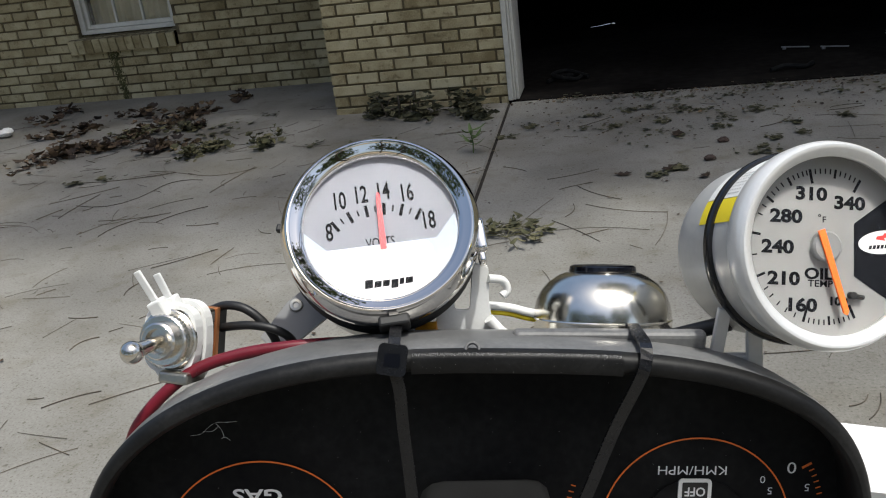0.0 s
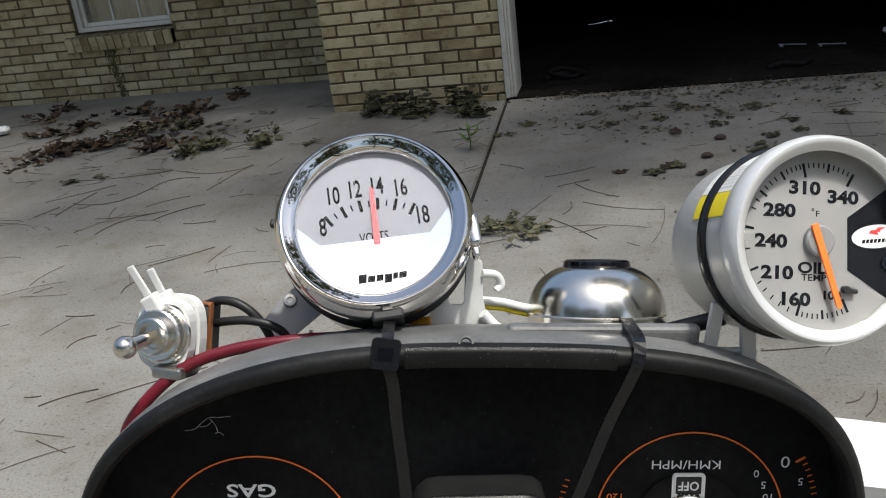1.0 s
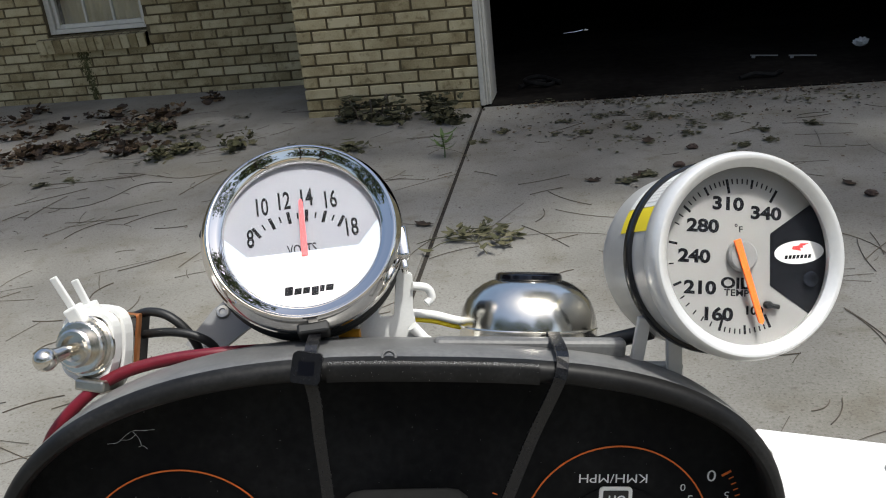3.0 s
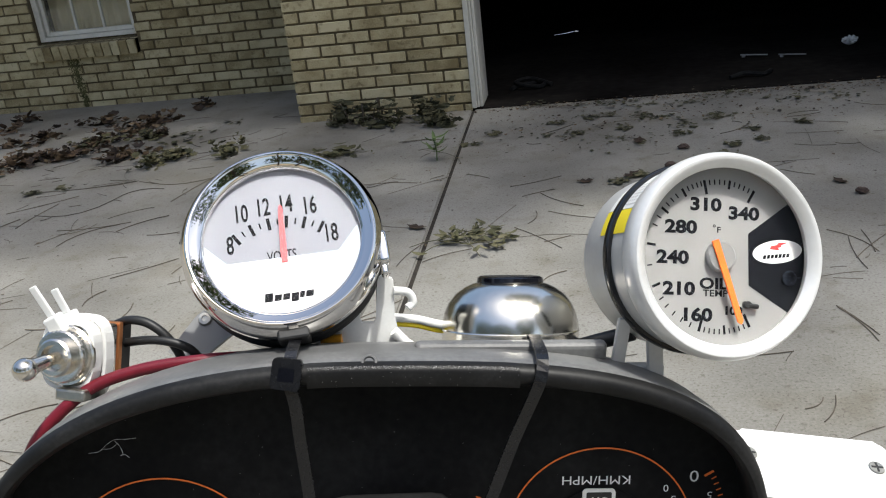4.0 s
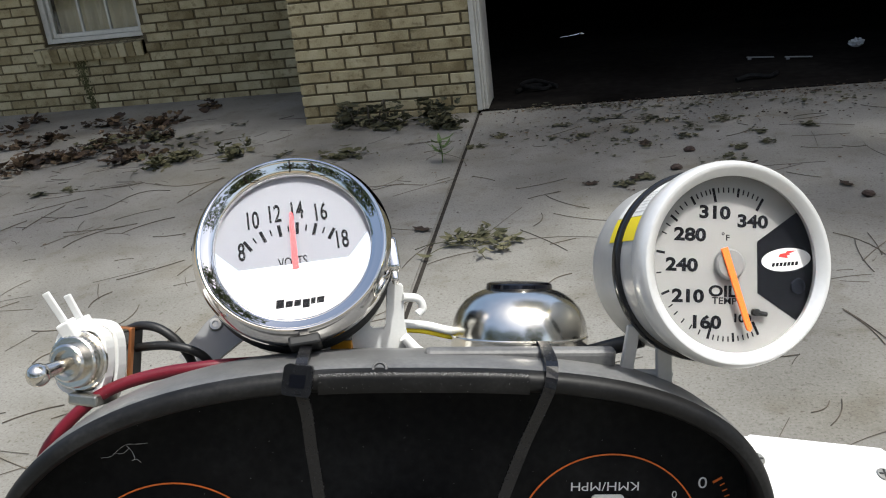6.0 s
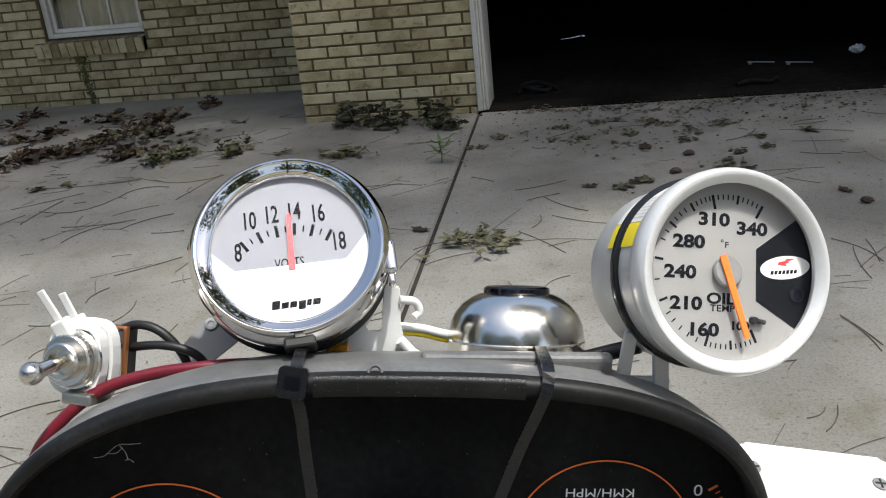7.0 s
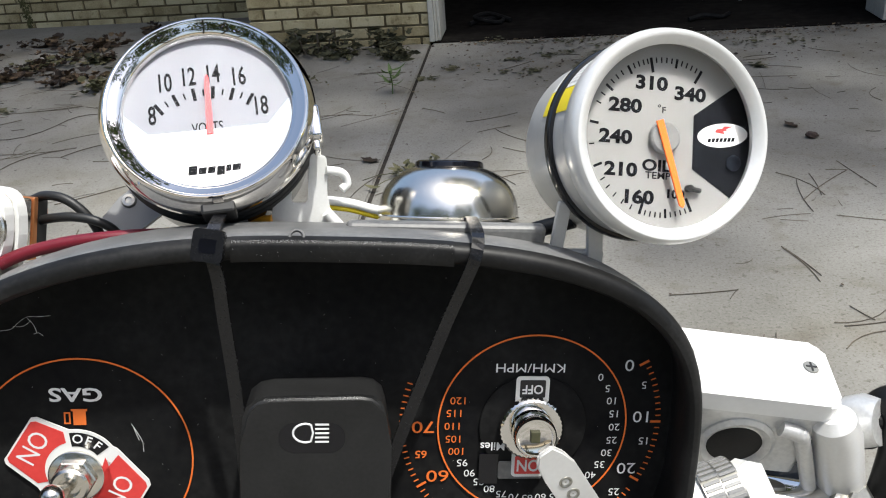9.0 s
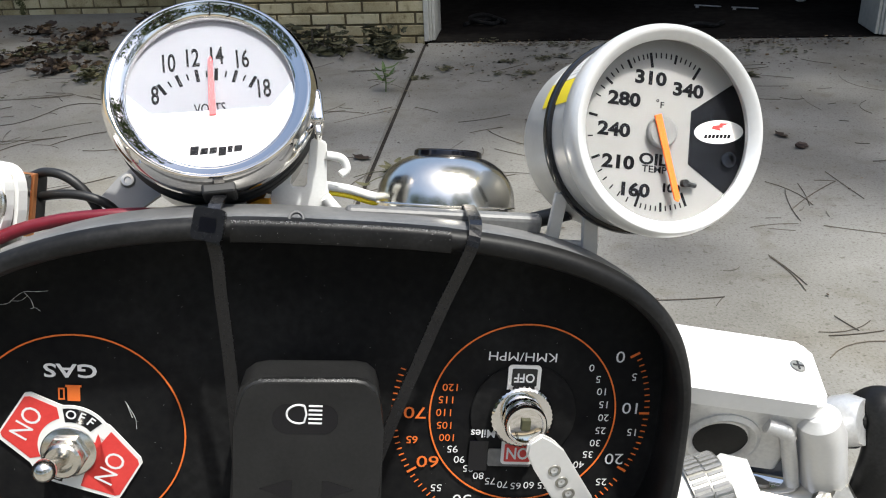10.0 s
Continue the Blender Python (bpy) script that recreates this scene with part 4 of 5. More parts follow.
# ---------------------------------------------------------------- switches on the cluster
def knurled(r, h0, h1, teeth=40):
    bm = bmesh.new()
    rings = []
    for h, f in ((h0, 0.96), (h0 + 0.4, 1), (h1 - 0.4, 1), (h1, 0.94)):
        rings.append([Vector((r * f * (1 - 0.03 * (k % 2)) * math.cos(math.pi * k / teeth), r * f * (1 - 0.03 * (k % 2)) * math.sin(math.pi * k / teeth), h)) for k in range(2 * teeth)])
    bridge(bm, rings, True)
    return bm


def place(x, z, lift=0.0):
    """A pose on the cluster's face at x, z."""
    return BIKE @ FACE @ Matrix.Translation((x * MM, fz(z) * MM, lift * MM))


key = thing("ignition_switch", place(62.3, -38.3, 0.8), "chrome key switch with its key and small plate", "key switch")
b = bmesh.new()
add_plate(b, rounded(-4.7, -15.8, 4.7, 14.6, 1.2), 0, 0.5)
part("plate", b, M_paper, key, "worn silver plate", MM)
part("off_field", plate(rounded(-3.6, 8.4, 3.6, 13.6, 0.4), 0.5, 0.62), M_rubber, key, "black field", MM)
part("on_field", plate(rounded(-3.8, -14.9, 3.8, -9.4, 0.4), 0.5, 0.62), M_red_tag, key, "red field", MM)
lettering("word", "OFF", M_print_white, key, 0, 11, 0.62, 2.7, 0.9, 180, 0.02)
lettering("word", "ON", M_print_white, key, 0, -12.1, 0.62, 3.6, 0.85, 180, 0.02)
part("nut", knurled(9.0, 0.5, 3.6), M_chrome, key, "knurled chrome ring", MM, True)
part("barrel", lathe([(5.9, 4.4), (6.1, 5), (5.9, 8.2), (5.5, 8.8), (4.9, 8.8), (4.6, 8.2), (2.6, 7.6), (0, 7.9)], 40), M_chrome, key, "", MM, True)
part("key_slot", box((-1.3, -1.6, 7.6), (1.3, 1.6, 8.5), 0.2), M_olive, key, "brass keyhole", MM)
kb = plate([(-2.4, 0), (2.2, 0.5), (4.2, -3.5), (5.2, -9), (5.4, -30), (4.0, -36), (-4.0, -36), (-5.0, -30), (-4.8, -9), (-4.4, -3)], -0.9, 0.9)
bmesh.ops.bevel(kb, geom=kb.edges[:], offset=0.6, segments=2, affect="EDGES")
kb.transform(Matrix.Translation((2.6, -3.2, 9.6)) @ Matrix.Rotation(radians(33), 4, "Z") @ Matrix.Rotation(radians(14), 4, "X"))
blade = part("key", kb, M_satin, key, "polished metal key with dimples", MM, True)
for k in range(4):
    part("dimple", lathe([(0, 0.35), (0.9, 0.2), (1.5, 0.6), (1.9, 0.55), (2.0, 0.0)], 20, Matrix.Translation((2.6, -3.2, 9.6)) @ Matrix.Rotation(radians(33), 4, "Z") @ Matrix.Rotation(radians(14), 4, "X") @ Matrix.Translation((0, -13 - 5.2 * k, 0.6))), M_steel, blade, "", MM, True)

toggle_b = thing("dial_toggle_switch", place(-61.6, -51.0, 0.1), "chrome toggle switch through a red on and off plate", "toggle switch")
left_wing = [(-1.7, 11.8), (-9.6, 15.4), (-11.2, 15.2), (-18.8, 3.2), (-18.4, 1.8), (-10.3, -5.4)]
right_wing = [(10.8, 6.2), (18.8, -3.2), (19.2, -4.8), (13.0, -15.6), (11.6, -15.9), (1.1, -12.6)]
disc = [(11.8 * math.cos(radians(t)), 11.8 * math.sin(radians(t))) for t in range(0, 360, 12)]


def arc_points(r, t0, t1, step=6):
    return [(r * math.cos(radians(t)), r * math.sin(radians(t))) for t in range(t0, t1, step if t1 > t0 else -step)]


tag_outline = arc_points(11.8, 35, 98) + left_wing + arc_points(11.8, 206, 262) + right_wing[::-1]
part("tag", plate(tag_outline, 0, 0.5), M_paper, toggle_b, "white bordered plate", MM)
for wing, t0, t1, turn in ((left_wing, 203, 101, 238), (right_wing, -82, 30, 242)):
    cx, cy = sum(p[0] for p in wing) / 6, sum(p[1] for p in wing) / 6
    outer = [(cx + (x - cx) * 0.87, cy + (y - cy) * 0.87) for x, y in wing]
    outer = outer if t0 > t1 else outer[::-1]
    ring = arc_points(8.4, t0, t1)
    field = outer + ring
    part("red_field", plate(field if t0 < t1 else field, 0.5, 0.62), M_red_tag, toggle_b, "red field", MM)
    far = 13.2 if t0 > t1 else 12.2
    d = math.hypot(cx, cy)
    lettering("word", "ON", M_print_white, toggle_b, cx / d * far, cy / d * far, 0.62, 5.4, 0.85, turn, 0.0)
for t0, t1 in ((38, 98), (222, 258)):
    part("black_field", plate(arc_points(11.0, t0, t1 + 1) + arc_points(7.0, t1, t0 - 1), 0.5, 0.62), M_gloss, toggle_b, "", MM)
for letter, t in (("O", 86), ("F", 68), ("F", 51)):
    lettering("word", letter, M_print_white, toggle_b, 9.1 * math.cos(radians(t)), 9.1 * math.sin(radians(t)), 0.62, 2.6, 1.0, t - 90, 0.015)
lettering("word", "O", M_print_white, toggle_b, 9.1 * math.cos(radians(250)), 9.1 * math.sin(radians(250)), 0.62, 2.6, 1.0, 160, 0.015)
low = Matrix.Translation((-0.2, -1.6, 0))
part("washer", lathe([(0, 0.6), (7.4, 0.6), (7.4, 1.2), (7.0, 1.5), (0, 1.5)], 40, low), M_nickel, toggle_b, "bright steel washer", MM, True)
part("nut", lathe([(6.0, 1.5), (6.0, 3.4), (5.6, 3.8), (0, 4.0)], 6, low), M_nickel, toggle_b, "hexagonal nut", MM)
part("bushing", lathe([(5.0, 4.0), (5.0, 6.6), (4.4, 7.2), (3.0, 7.2), (2.6, 6.0), (0, 6.0)], 30, low), M_nickel, toggle_b, "", MM, True)
b = tube(smooth_line([(-0.2, -1.4, 5.6), (-0.7, -0.6, 10.5), (-1.3, 0.6, 15.0)], 4), [1.6, 1.6, 1.65, 1.7, 1.8, 1.95, 2.1, 2.3, 2.5], 16)
bmesh.ops.create_uvsphere(b, u_segments=20, v_segments=12, radius=3.1, matrix=Matrix.Translation((-1.5, 0.9, 16.2)))
part("lever", b, M_nickel, toggle_b, "chrome bat lever", MM, True)

# the toggle at the shell's shoulder
ax = Vector((-0.24, -0.89, 0.33)).normalized()
toggle_a = thing("toggle_switch", on_bike((-86.6, 16, 11.4), ax, (0, 0.1, 1)), "chrome toggle switch tied to the cluster's shoulder", "toggle switch")
part("body", box((-6.5, -8, -16), (6.5, 8, -2), 0.8), M_nickel, toggle_a, "steel switch body", MM)
part("insulator", box((-6.8, -8.3, -18.2), (6.8, 8.3, -16.2), 0.4), M_copper, toggle_a, "brown insulating plate", MM)
part("base", box((-6.2, -7.6, -24), (6.2, 7.6, -18.3), 0.8), M_rubber, toggle_a, "black switch base", MM)
part("washer", lathe([(0, -2), (8.6, -2), (8.6, -1), (8.2, -0.6), (0, -0.6)], 40), M_nickel, toggle_a, "", MM, True)
part("knurled_nut", knurled(7.4, -0.6, 2.4, 36), M_nickel, toggle_a, "", MM, True)
part("bushing", lathe([(5.3, 2.2), (5.3, 4.4), (4.7, 5.0), (3.6, 5.0), (3.3, 3.4), (0, 3.4)], 36), M_nickel, toggle_a, "threaded chrome bushing", MM, True)
b = tube(smooth_line([(0, 0, 3.2), (-0.7, -0.8, 8.0), (-1.9, -1.9, 12.2)], 4), [1.7, 1.7, 1.75, 1.8, 1.9, 2.0, 2.1, 2.3, 2.4], 16)
bmesh.ops.create_uvsphere(b, u_segments=24, v_segments=14, radius=3.2, matrix=Matrix.Translation((-2.2, -2.1, 13.2)))
part("lever", b, M_nickel, toggle_a, "chrome ball-ended lever", MM, True)
for k, z in enumerate((-20, -22)):
    part("terminal", box((-3 + 3 * k, -10.5 + 12 * k, -27), (1 + 3 * k, -7.5 + 12 * k, -23)), M_copper, toggle_a, "", MM)
part("clip", box((-1, -12.0, -9), (8, -8.6, 2), 0.8), M_steel, toggle_a, "bent steel clip under the switch", MM)


def white_tie(pts, normals, tail, label):
    t = thing("zip_tie", on_bike(), label, "zip tie", "white zip ties on the switch")
    part("strap", add_strap(bmesh.new(), pts, normals, 4.0, 1.3), M_white, t, "", MM)
    a, d = Vector(tail[0]), Vector(tail[1])
    head = frame_at(a, d, (0, 1, 0.3))
    part("head", box((-2.3, -2.0, -2.5), (2.3, 2.0, 3), 0.6, 2, head), M_white, t, "", MM)
    part("tail", box((-1.1, -0.5, 3), (1.1, 0.5, tail[2] + 3.5), 0.3, 2, head), M_white, t, "", MM)


def loop_points(c, rx, ry, n=28, a0=0, a1=360):
    """A rounded loop square to the switch's axis."""
    f = frame_at((0, 0, 0), ax, (0, 0.1, 1))
    pts, nrm = [], []
    for k in range(n + 1):
        a = radians(a0 + (a1 - a0) * k / n)
        d = f @ Vector((math.copysign(abs(math.cos(a)) ** 0.6, math.cos(a)) * rx, math.copysign(abs(math.sin(a)) ** 0.6, math.sin(a)) * ry, 0))
        pts.append(Vector(c) + d)
        nrm.append(d)
    return pts, nrm


SW = Vector((-86.6, 16, 11.4))
lp, ln = loop_points(SW - ax * 8.5 + Vector((0, 0, -1.5)), 7.4, 11.0)
white_tie(lp, ln, (SW - ax * 8.5 + Vector((-1.5, 0, 9.5)), (-0.45, 0.15, 1), 7), "white nylon tie looped round the toggle switch")
lp, ln = loop_points(SW - ax * 3.6, 7.0, 8.6)
white_tie(lp, ln, (SW - ax * 3.6 + Vector((-2.6, 0, 9.0)), (-0.55, 0.15, 1), 9), "white nylon tie with a cut tail on the switch")

# wires, hose
for k, (p, lab) in enumerate((([(-79, 37, 10.5), (-73.5, 34, 13.6), (-67.5, 32, 13.4), (-62, 30.5, 9.5), (-58.5, 30, 3), (-58, 30, -6)], "black rubber-covered switch wire, looped"), ([(-79, 36, 4.5), (-72, 32, 7.6), (-65, 29.5, 9.2), (-58.5, 28.5, 8.4), (-54, 29, 5), (-51, 30, -3)], "black switch wire curving behind the cluster"))):
    tagged(part("wire", tube(smooth_line(p, 6), 1.35, 10), M_rubber, unit=MM, smooth=True), lab, "wire", "black wires of the switch").matrix_world = BIKE
hose = part("hose", tube(smooth_line([(-99, 8, -24), (-95, 7, -12), (-86.5, 10, -2.0), (-77, 14, 3.8), (-64, 15.5, 7.6), (-50, 16, 9.6), (-38, 18, 9.6), (-28, 22, 8)], 6), 1.75, 14), M_hose, unit=MM, smooth=True)
tagged(hose, "dark red rubber hose along the cluster's edge", "hose").matrix_world = BIKE

# black ties over the cluster
def black_tie(pts, label, head_at=None):
    t = thing("zip_tie", on_bike(), label, "zip tie", "black zip ties over the cluster")
    pts = smooth_line(pts, 4)
    n = [(pts[min(k + 1, len(pts) - 1)] - pts[max(k - 1, 0)]).cross(Vector((1, 0, 0))) for k in range(len(pts))]
    part("strap", add_strap(bmesh.new(), pts, n, 3.1, 1.1), M_tie, t, "", MM)
    if not head_at:
        part("loop_end", box((pts[0][0] - 1.9, pts[0][1], pts[0][2] - 6), (pts[0][0] + 1.9, pts[0][1] + 1.2, pts[0][2] + 0.6), 0.3), M_tie, t, "", MM)
    if head_at:
        m = frame_at(head_at, (0, -0.9, 0.42), (0.12, 0.42, 0.9))
        hb = plate(rounded(-3.7, -3.9, 3.7, 3.9, 1.2), 0, 3.4, m)
        part("head", hb, M_tie, t, "square locking head", MM)
        part("slot", plate(rounded(-2.0, -1.8, 2.0, 1.6, 0.4), 3.4, 3.5, m), M_gloss, t, "", MM)
    return t


black_tie([(-21.6, 8, 19.4), (-21.6, -4.5, 20.6), (-21.4, -9.4, 17.0), (-20.0, -10.6, 11), (-19.2, -10.2, 0), (-17.6, -11.6, -14), (-16.0, -13.6, -31), (-14.4, -17.6, -50), (-12.2, -24, -76)], "black nylon tie with its square head on the rim", (-21.9, -8.9, 19.2))
black_tie([(43.2, 12, 18.0), (42.8, -4.5, 20.8), (42.0, -9.2, 18.0), (40.2, -9.6, 12.5), (36.4, -8.2, 0), (31.0, -10.4, -16), (26.3, -12.4, -30), (19.8, -17.0, -50), (11.4, -24, -76)], "black nylon tie slanting over the cluster")


# ---------------------------------------------------------------- voltmeter
VOLT = (-26.63, 28.16, 40.77)
VN = (-0.006, -0.723, 0.691)
volt = thing("voltmeter", on_bike(VOLT, VN, (-0.156, 0.683, 0.714)), "round voltmeter with a white dial and chrome bezel", "gauge")
part("case", lathe([(0, -30), (20, -30), (25.0, -27), (26.0, -15), (26.6, -6), (26.4, -2)], 64), M_gloss, volt, "glossy black gauge case", MM, True)
for h in (-6.6, -9.4, -12.2):
    part("rubber_ring", lathe([(26.2, h), (27.5, h + 0.3), (27.9, h + 1.1), (27.5, h + 1.9), (26.2, h + 2.2)], 64), M_rubber, volt, "black rubber ring behind the bezel", MM, True)
part("bezel", lathe([(26.2, -4.2), (27.6, -4.0), (28.2, -3.2), (28.3, -0.6), (28.1, 0.8), (27.5, 2.2), (26.6, 3.6), (26.2, 4.2), (25.8, 4.45), (25.4, 4.35), (25.1, 4.1), (24.9, 3.95), (23.4, 3.2), (22.3, 2.55), (22.0, 2.2), (21.9, 0.0), (21.9, -0.8)], 128), M_chrome, volt, "polished chrome bezel", MM, True)
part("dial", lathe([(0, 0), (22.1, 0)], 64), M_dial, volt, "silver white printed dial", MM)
# mask toned pale blue as the part outside the sunlight
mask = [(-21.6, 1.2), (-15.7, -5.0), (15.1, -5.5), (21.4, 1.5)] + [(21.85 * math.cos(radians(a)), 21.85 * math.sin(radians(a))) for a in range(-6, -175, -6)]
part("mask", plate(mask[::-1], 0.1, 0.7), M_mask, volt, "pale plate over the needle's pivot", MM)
# sunlight falling on the mask, shaped as a raised white plate
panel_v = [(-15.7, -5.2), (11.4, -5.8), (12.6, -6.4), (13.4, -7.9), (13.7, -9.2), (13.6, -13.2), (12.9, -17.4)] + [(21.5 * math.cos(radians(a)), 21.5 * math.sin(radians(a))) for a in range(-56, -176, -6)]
part("label_plate", plate(panel_v[::-1], 0.7, 0.95), M_white, volt, "raised white patch standing for sunlight on the mask, one corner rounded", MM)
VC = (-0.5, -17.0)
ticks("tick_marks", VC, 20.9, 24.6, [90 + 32.3 - 12.6 * k for k in range(6)], 0.95, M_print, volt, 0.12, MM)
ticks("minor_ticks", VC, 22.0, 23.9, [90 + 32.3 - 6.3 - 12.6 * k for k in range(5)], 0.45, M_print, volt, 0.12, MM)
for text, x, y in (("8", -14.5, 0.4), ("10", -10.8, 9.7), ("12", -4.5, 10.8), ("14", 1.9, 11.0), ("16", 8.6, 9.5), ("18", 13.6, 0.1)):
    lettering("number", text, M_print, volt, x, y, 0.02, 5.5, 0.56, 0, 0.02, 0.08, MM)
lettering("word", "VOLTS", M_print, volt, -0.6, -4.5, 0.02, 3.0, 0.66, 0, 0.01, 0.08, MM)
b = bmesh.new()
x = -6.6
for w, h, drop in ((2.2, 2.5, 0), (2.0, 1.8, 0), (1.9, 1.8, 0), (2.0, 2.5, 0.8), (1.3, 1.8, 0), (2.1, 1.8, 0)):
    y0 = -17.9 - drop
    add_plate(b, [(x, y0), (x + w, y0), (x + w + 0.35, y0 + h), (x + 0.35, y0 + h)], 0.95, 1.03)
    add_plate(b, [(x, y0 - 0.001), (x + 0.1, y0), (x + 0.1, y0 + 0.01)], 0.95, 1.03)
    x += w + 0.35
part("maker_mark", b, M_print, volt, "black maker's mark", MM)
part("needle", plate([(-0.85, -6.9), (0.95, -6.9), (1.05, 9.4), (0.75, 10.4), (0.25, 10.4), (-0.05, 9.4)], 1.0, 1.4), M_needle_red, volt, "red needle near fourteen", MM)
part("glass", lathe([(0, 2.2), (21.9, 2.0), (21.9, 1.6), (0, 1.8)], 64), M_lens, volt, "clear glass", MM, True).visible_shadow = False
part("clip", box((25.6, -11.5, -4), (29.0, -1.5, 1.6), 1.2, 3), M_chrome, volt, "chrome clip", MM, True)
part("clip_tongue", box((26.0, -14.5, -4.5), (28.0, -11.0, 0.2), 0.8, 3), M_chrome, volt, "", MM, True)
part("strap_end", box((-4.2, -29.6, -4.5), (4.4, -24.6, 2.6), 0.7), M_rubber, volt, "black strap end at the bottom", MM)
for a in (138, 161):
    m = Matrix.Rotation(radians(a), 4, "Z")
    part("stud", box((25.5, -1.2, -15), (32.5, 1.2, -12.5), 0.5, 2, m), M_rubber, volt, "", MM)

# ---------------------------------------------------------------- oil temperature gauge
OIL = (90.58, 8.51, 43.55)
ON_ = (0.158, -0.904, 0.398)
oil = thing("oil_temperature_gauge", on_bike(OIL, ON_, (0.01, 0.405, 0.914)), "round silver oil temperature gauge in a mounting cup", "gauge")
part("cup", lathe([(0, -43), (14, -43), (20.0, -41.5), (23.4, -38), (25.0, -33), (25.4, -26), (25.5, -2), (25.3, -1)], 72), M_cup, oil, "silver grey mounting cup", MM, True)
part("bezel", lathe([(25.4, -1.6), (26.6, -1.4), (27.1, -0.6), (27.3, 1.8), (27.3, 3.6), (26.9, 5.2), (26.5, 6.0), (26.1, 6.45), (25.6, 6.5), (25.0, 6.2), (23.3, 4.8), (23.1, 4.4), (23.3, 3.6), (25.2, 0.2), (25.2, -0.6)], 128), M_satin, oil, "satin silver bezel with a broad inner bevel", MM, True)
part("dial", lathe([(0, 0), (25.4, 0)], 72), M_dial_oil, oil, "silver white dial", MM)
part("rubber_band", lathe([(25.3, -15.6), (26.4, -15.4), (26.8, -14.6), (26.8, -12.8), (26.4, -12.0), (25.3, -11.8)], 72), M_band, oil, "glossy black rubber ring round the cup", MM, True)
wedge = [(8.6, -7.6), (20.3, -15.0)] + [(25.1 * math.cos(radians(a)), 25.1 * math.sin(radians(a))) for a in range(-36, 36, 4)] + [(20.3, 14.3), (8.6, 6.2)]
part("black_panel", plate(wedge, 0.02, 0.15), M_print, oil, "black printed panel", MM)
part("oval", plate([(17.1 + 7.3 * math.cos(radians(a)) - 0.2 * math.sin(radians(a)), 1.5 + 3.1 * math.sin(radians(a)) + 0.7 * math.cos(radians(a))) for a in range(0, 360, 8)], 0.15, 0.25), M_paper, oil, "white oval badge", MM)
b = bmesh.new()
add_plate(b, [(14.8, 2.2), (17.6, 1.9), (17.2, 2.6), (18.2, 2.8), (18.0, 3.2), (20.0, 4.0), (17.4, 3.9), (16.9, 3.3), (15.2, 3.0)], 0.25, 0.33)
part("badge_mark", b, M_red_tag, oil, "red mark", MM)
b = bmesh.new()
for k in range(7):
    add_plate(b, [(12.7 + 1.15 * k, -0.5 + 0.09 * k), (13.5 + 1.15 * k, -0.45 + 0.09 * k), (13.75 + 1.15 * k, 0.55 + 0.09 * k), (12.95 + 1.15 * k, 0.5 + 0.09 * k)], 0.25, 0.33)
part("badge_bars", b, M_print, oil, "", MM)
part("light_well", lathe([(2.0, 0.15), (2.1, 1.0), (1.5, 1.0), (1.4, 0.2), (0, 0.2)], 24, Matrix.Translation((20.2, -5.6, 0))), M_gloss, oil, "", MM, True)
part("stop_peg", add_tube(tube([(7.6, -12.7, 0.0), (7.6, -12.7, 1.6)], 1.0, 12), [(8.0, -12.8, 1.1), (10.6, -13.2, 1.1)], 0.65, 8), M_rubber, oil, "small black stop peg", MM)
OC = (0.0, 0.0)
ticks("main_ticks", OC, 16.8, 20.6, [-65, -107, 101.5, 59.5], 0.75, M_print, oil, 0.1, MM)
ticks("side_ticks", OC, 18.2, 20.6, [203, 171, 142, -86, 80.5, 120.5], 0.65, M_print, oil, 0.1, MM)
ticks("minor_ticks", OC, 19.1, 20.5, [-69.2, -73.4, -77.6, -81.8, -90.2, -94.4, -98.6, -102.8, -115, -123, -131, -139, -146, 187, 156, 149, 137, 132, 127, 116, 112, 108, 104.5, 97.3, 93.1, 88.9, 84.7, 76.3, 72.1, 67.9, 63.7], 0.35, M_print, oil, 0.1, MM)
for text, x, y, h, st in (("310", -3.7, 13.6, 3.35, 1.3), ("340", 7.3, 11.4, 3.35, 1.3), ("280", -10.8, 7.6, 3.35, 1.3), ("240", -13.2, -0.4, 3.35, 1.3), ("210", -11.5, -8.6, 3.35, 1.3), ("160", -6.6, -15.5, 3.35, 1.3), ("100", 3.9, -14.4, 2.2, 1.2)):
    lettering("number", text, M_print, oil, x, y, 0.02, h, st, -1.5, 0.042, 0.08, MM)
lettering("word", "OIL", M_print, oil, -1.6, -7.3, 0.02, 2.9, 1.3, -1.5, 0.035, 0.08, MM)
lettering("word", "TEMP", M_print, oil, -1.1, -9.8, 0.02, 1.8, 1.2, -1.5, 0.015, 0.08, MM)
lettering("word", "F", M_print, oil, 0.0, 7.0, 0.02, 1.6, 1.2, 0, 0.015, 0.08, MM)
part("degree_mark", lathe([(0.2, 0.05), (0.2, 0.12), (0.4, 0.12), (0.4, 0.05)], 16, Matrix.Translation((-1.3, 8.1, 0))), M_print, oil, "", MM)
part("hub", lathe([(0, 2.0), (3.6, 2.0), (4.1, 1.5), (4.1, 0.1)], 36), M_hub, oil, "grey needle hub", MM, True)
n0, n1 = Vector((-2.3, 4.2, 2.1)), Vector((5.0, -17.8, 2.1))
nb = bmesh.new()
m = frame_at(n0, (0, 0, 1), n1 - n0)
add_plate(nb, [(-0.95, 0), (0.95, 0), (0.75, (n1 - n0).length - 0.8), (0, (n1 - n0).length), (-0.75, (n1 - n0).length - 0.8)], 0, 0.6, m)
part("needle", nb, M_needle_orange, oil, "bright orange needle", MM)
part("glass", lathe([(0, 3.5), (23.4, 3.4), (23.4, 2.9), (0, 3.0)], 72), M_lens, oil, "clear glass", MM, True).visible_shadow = False
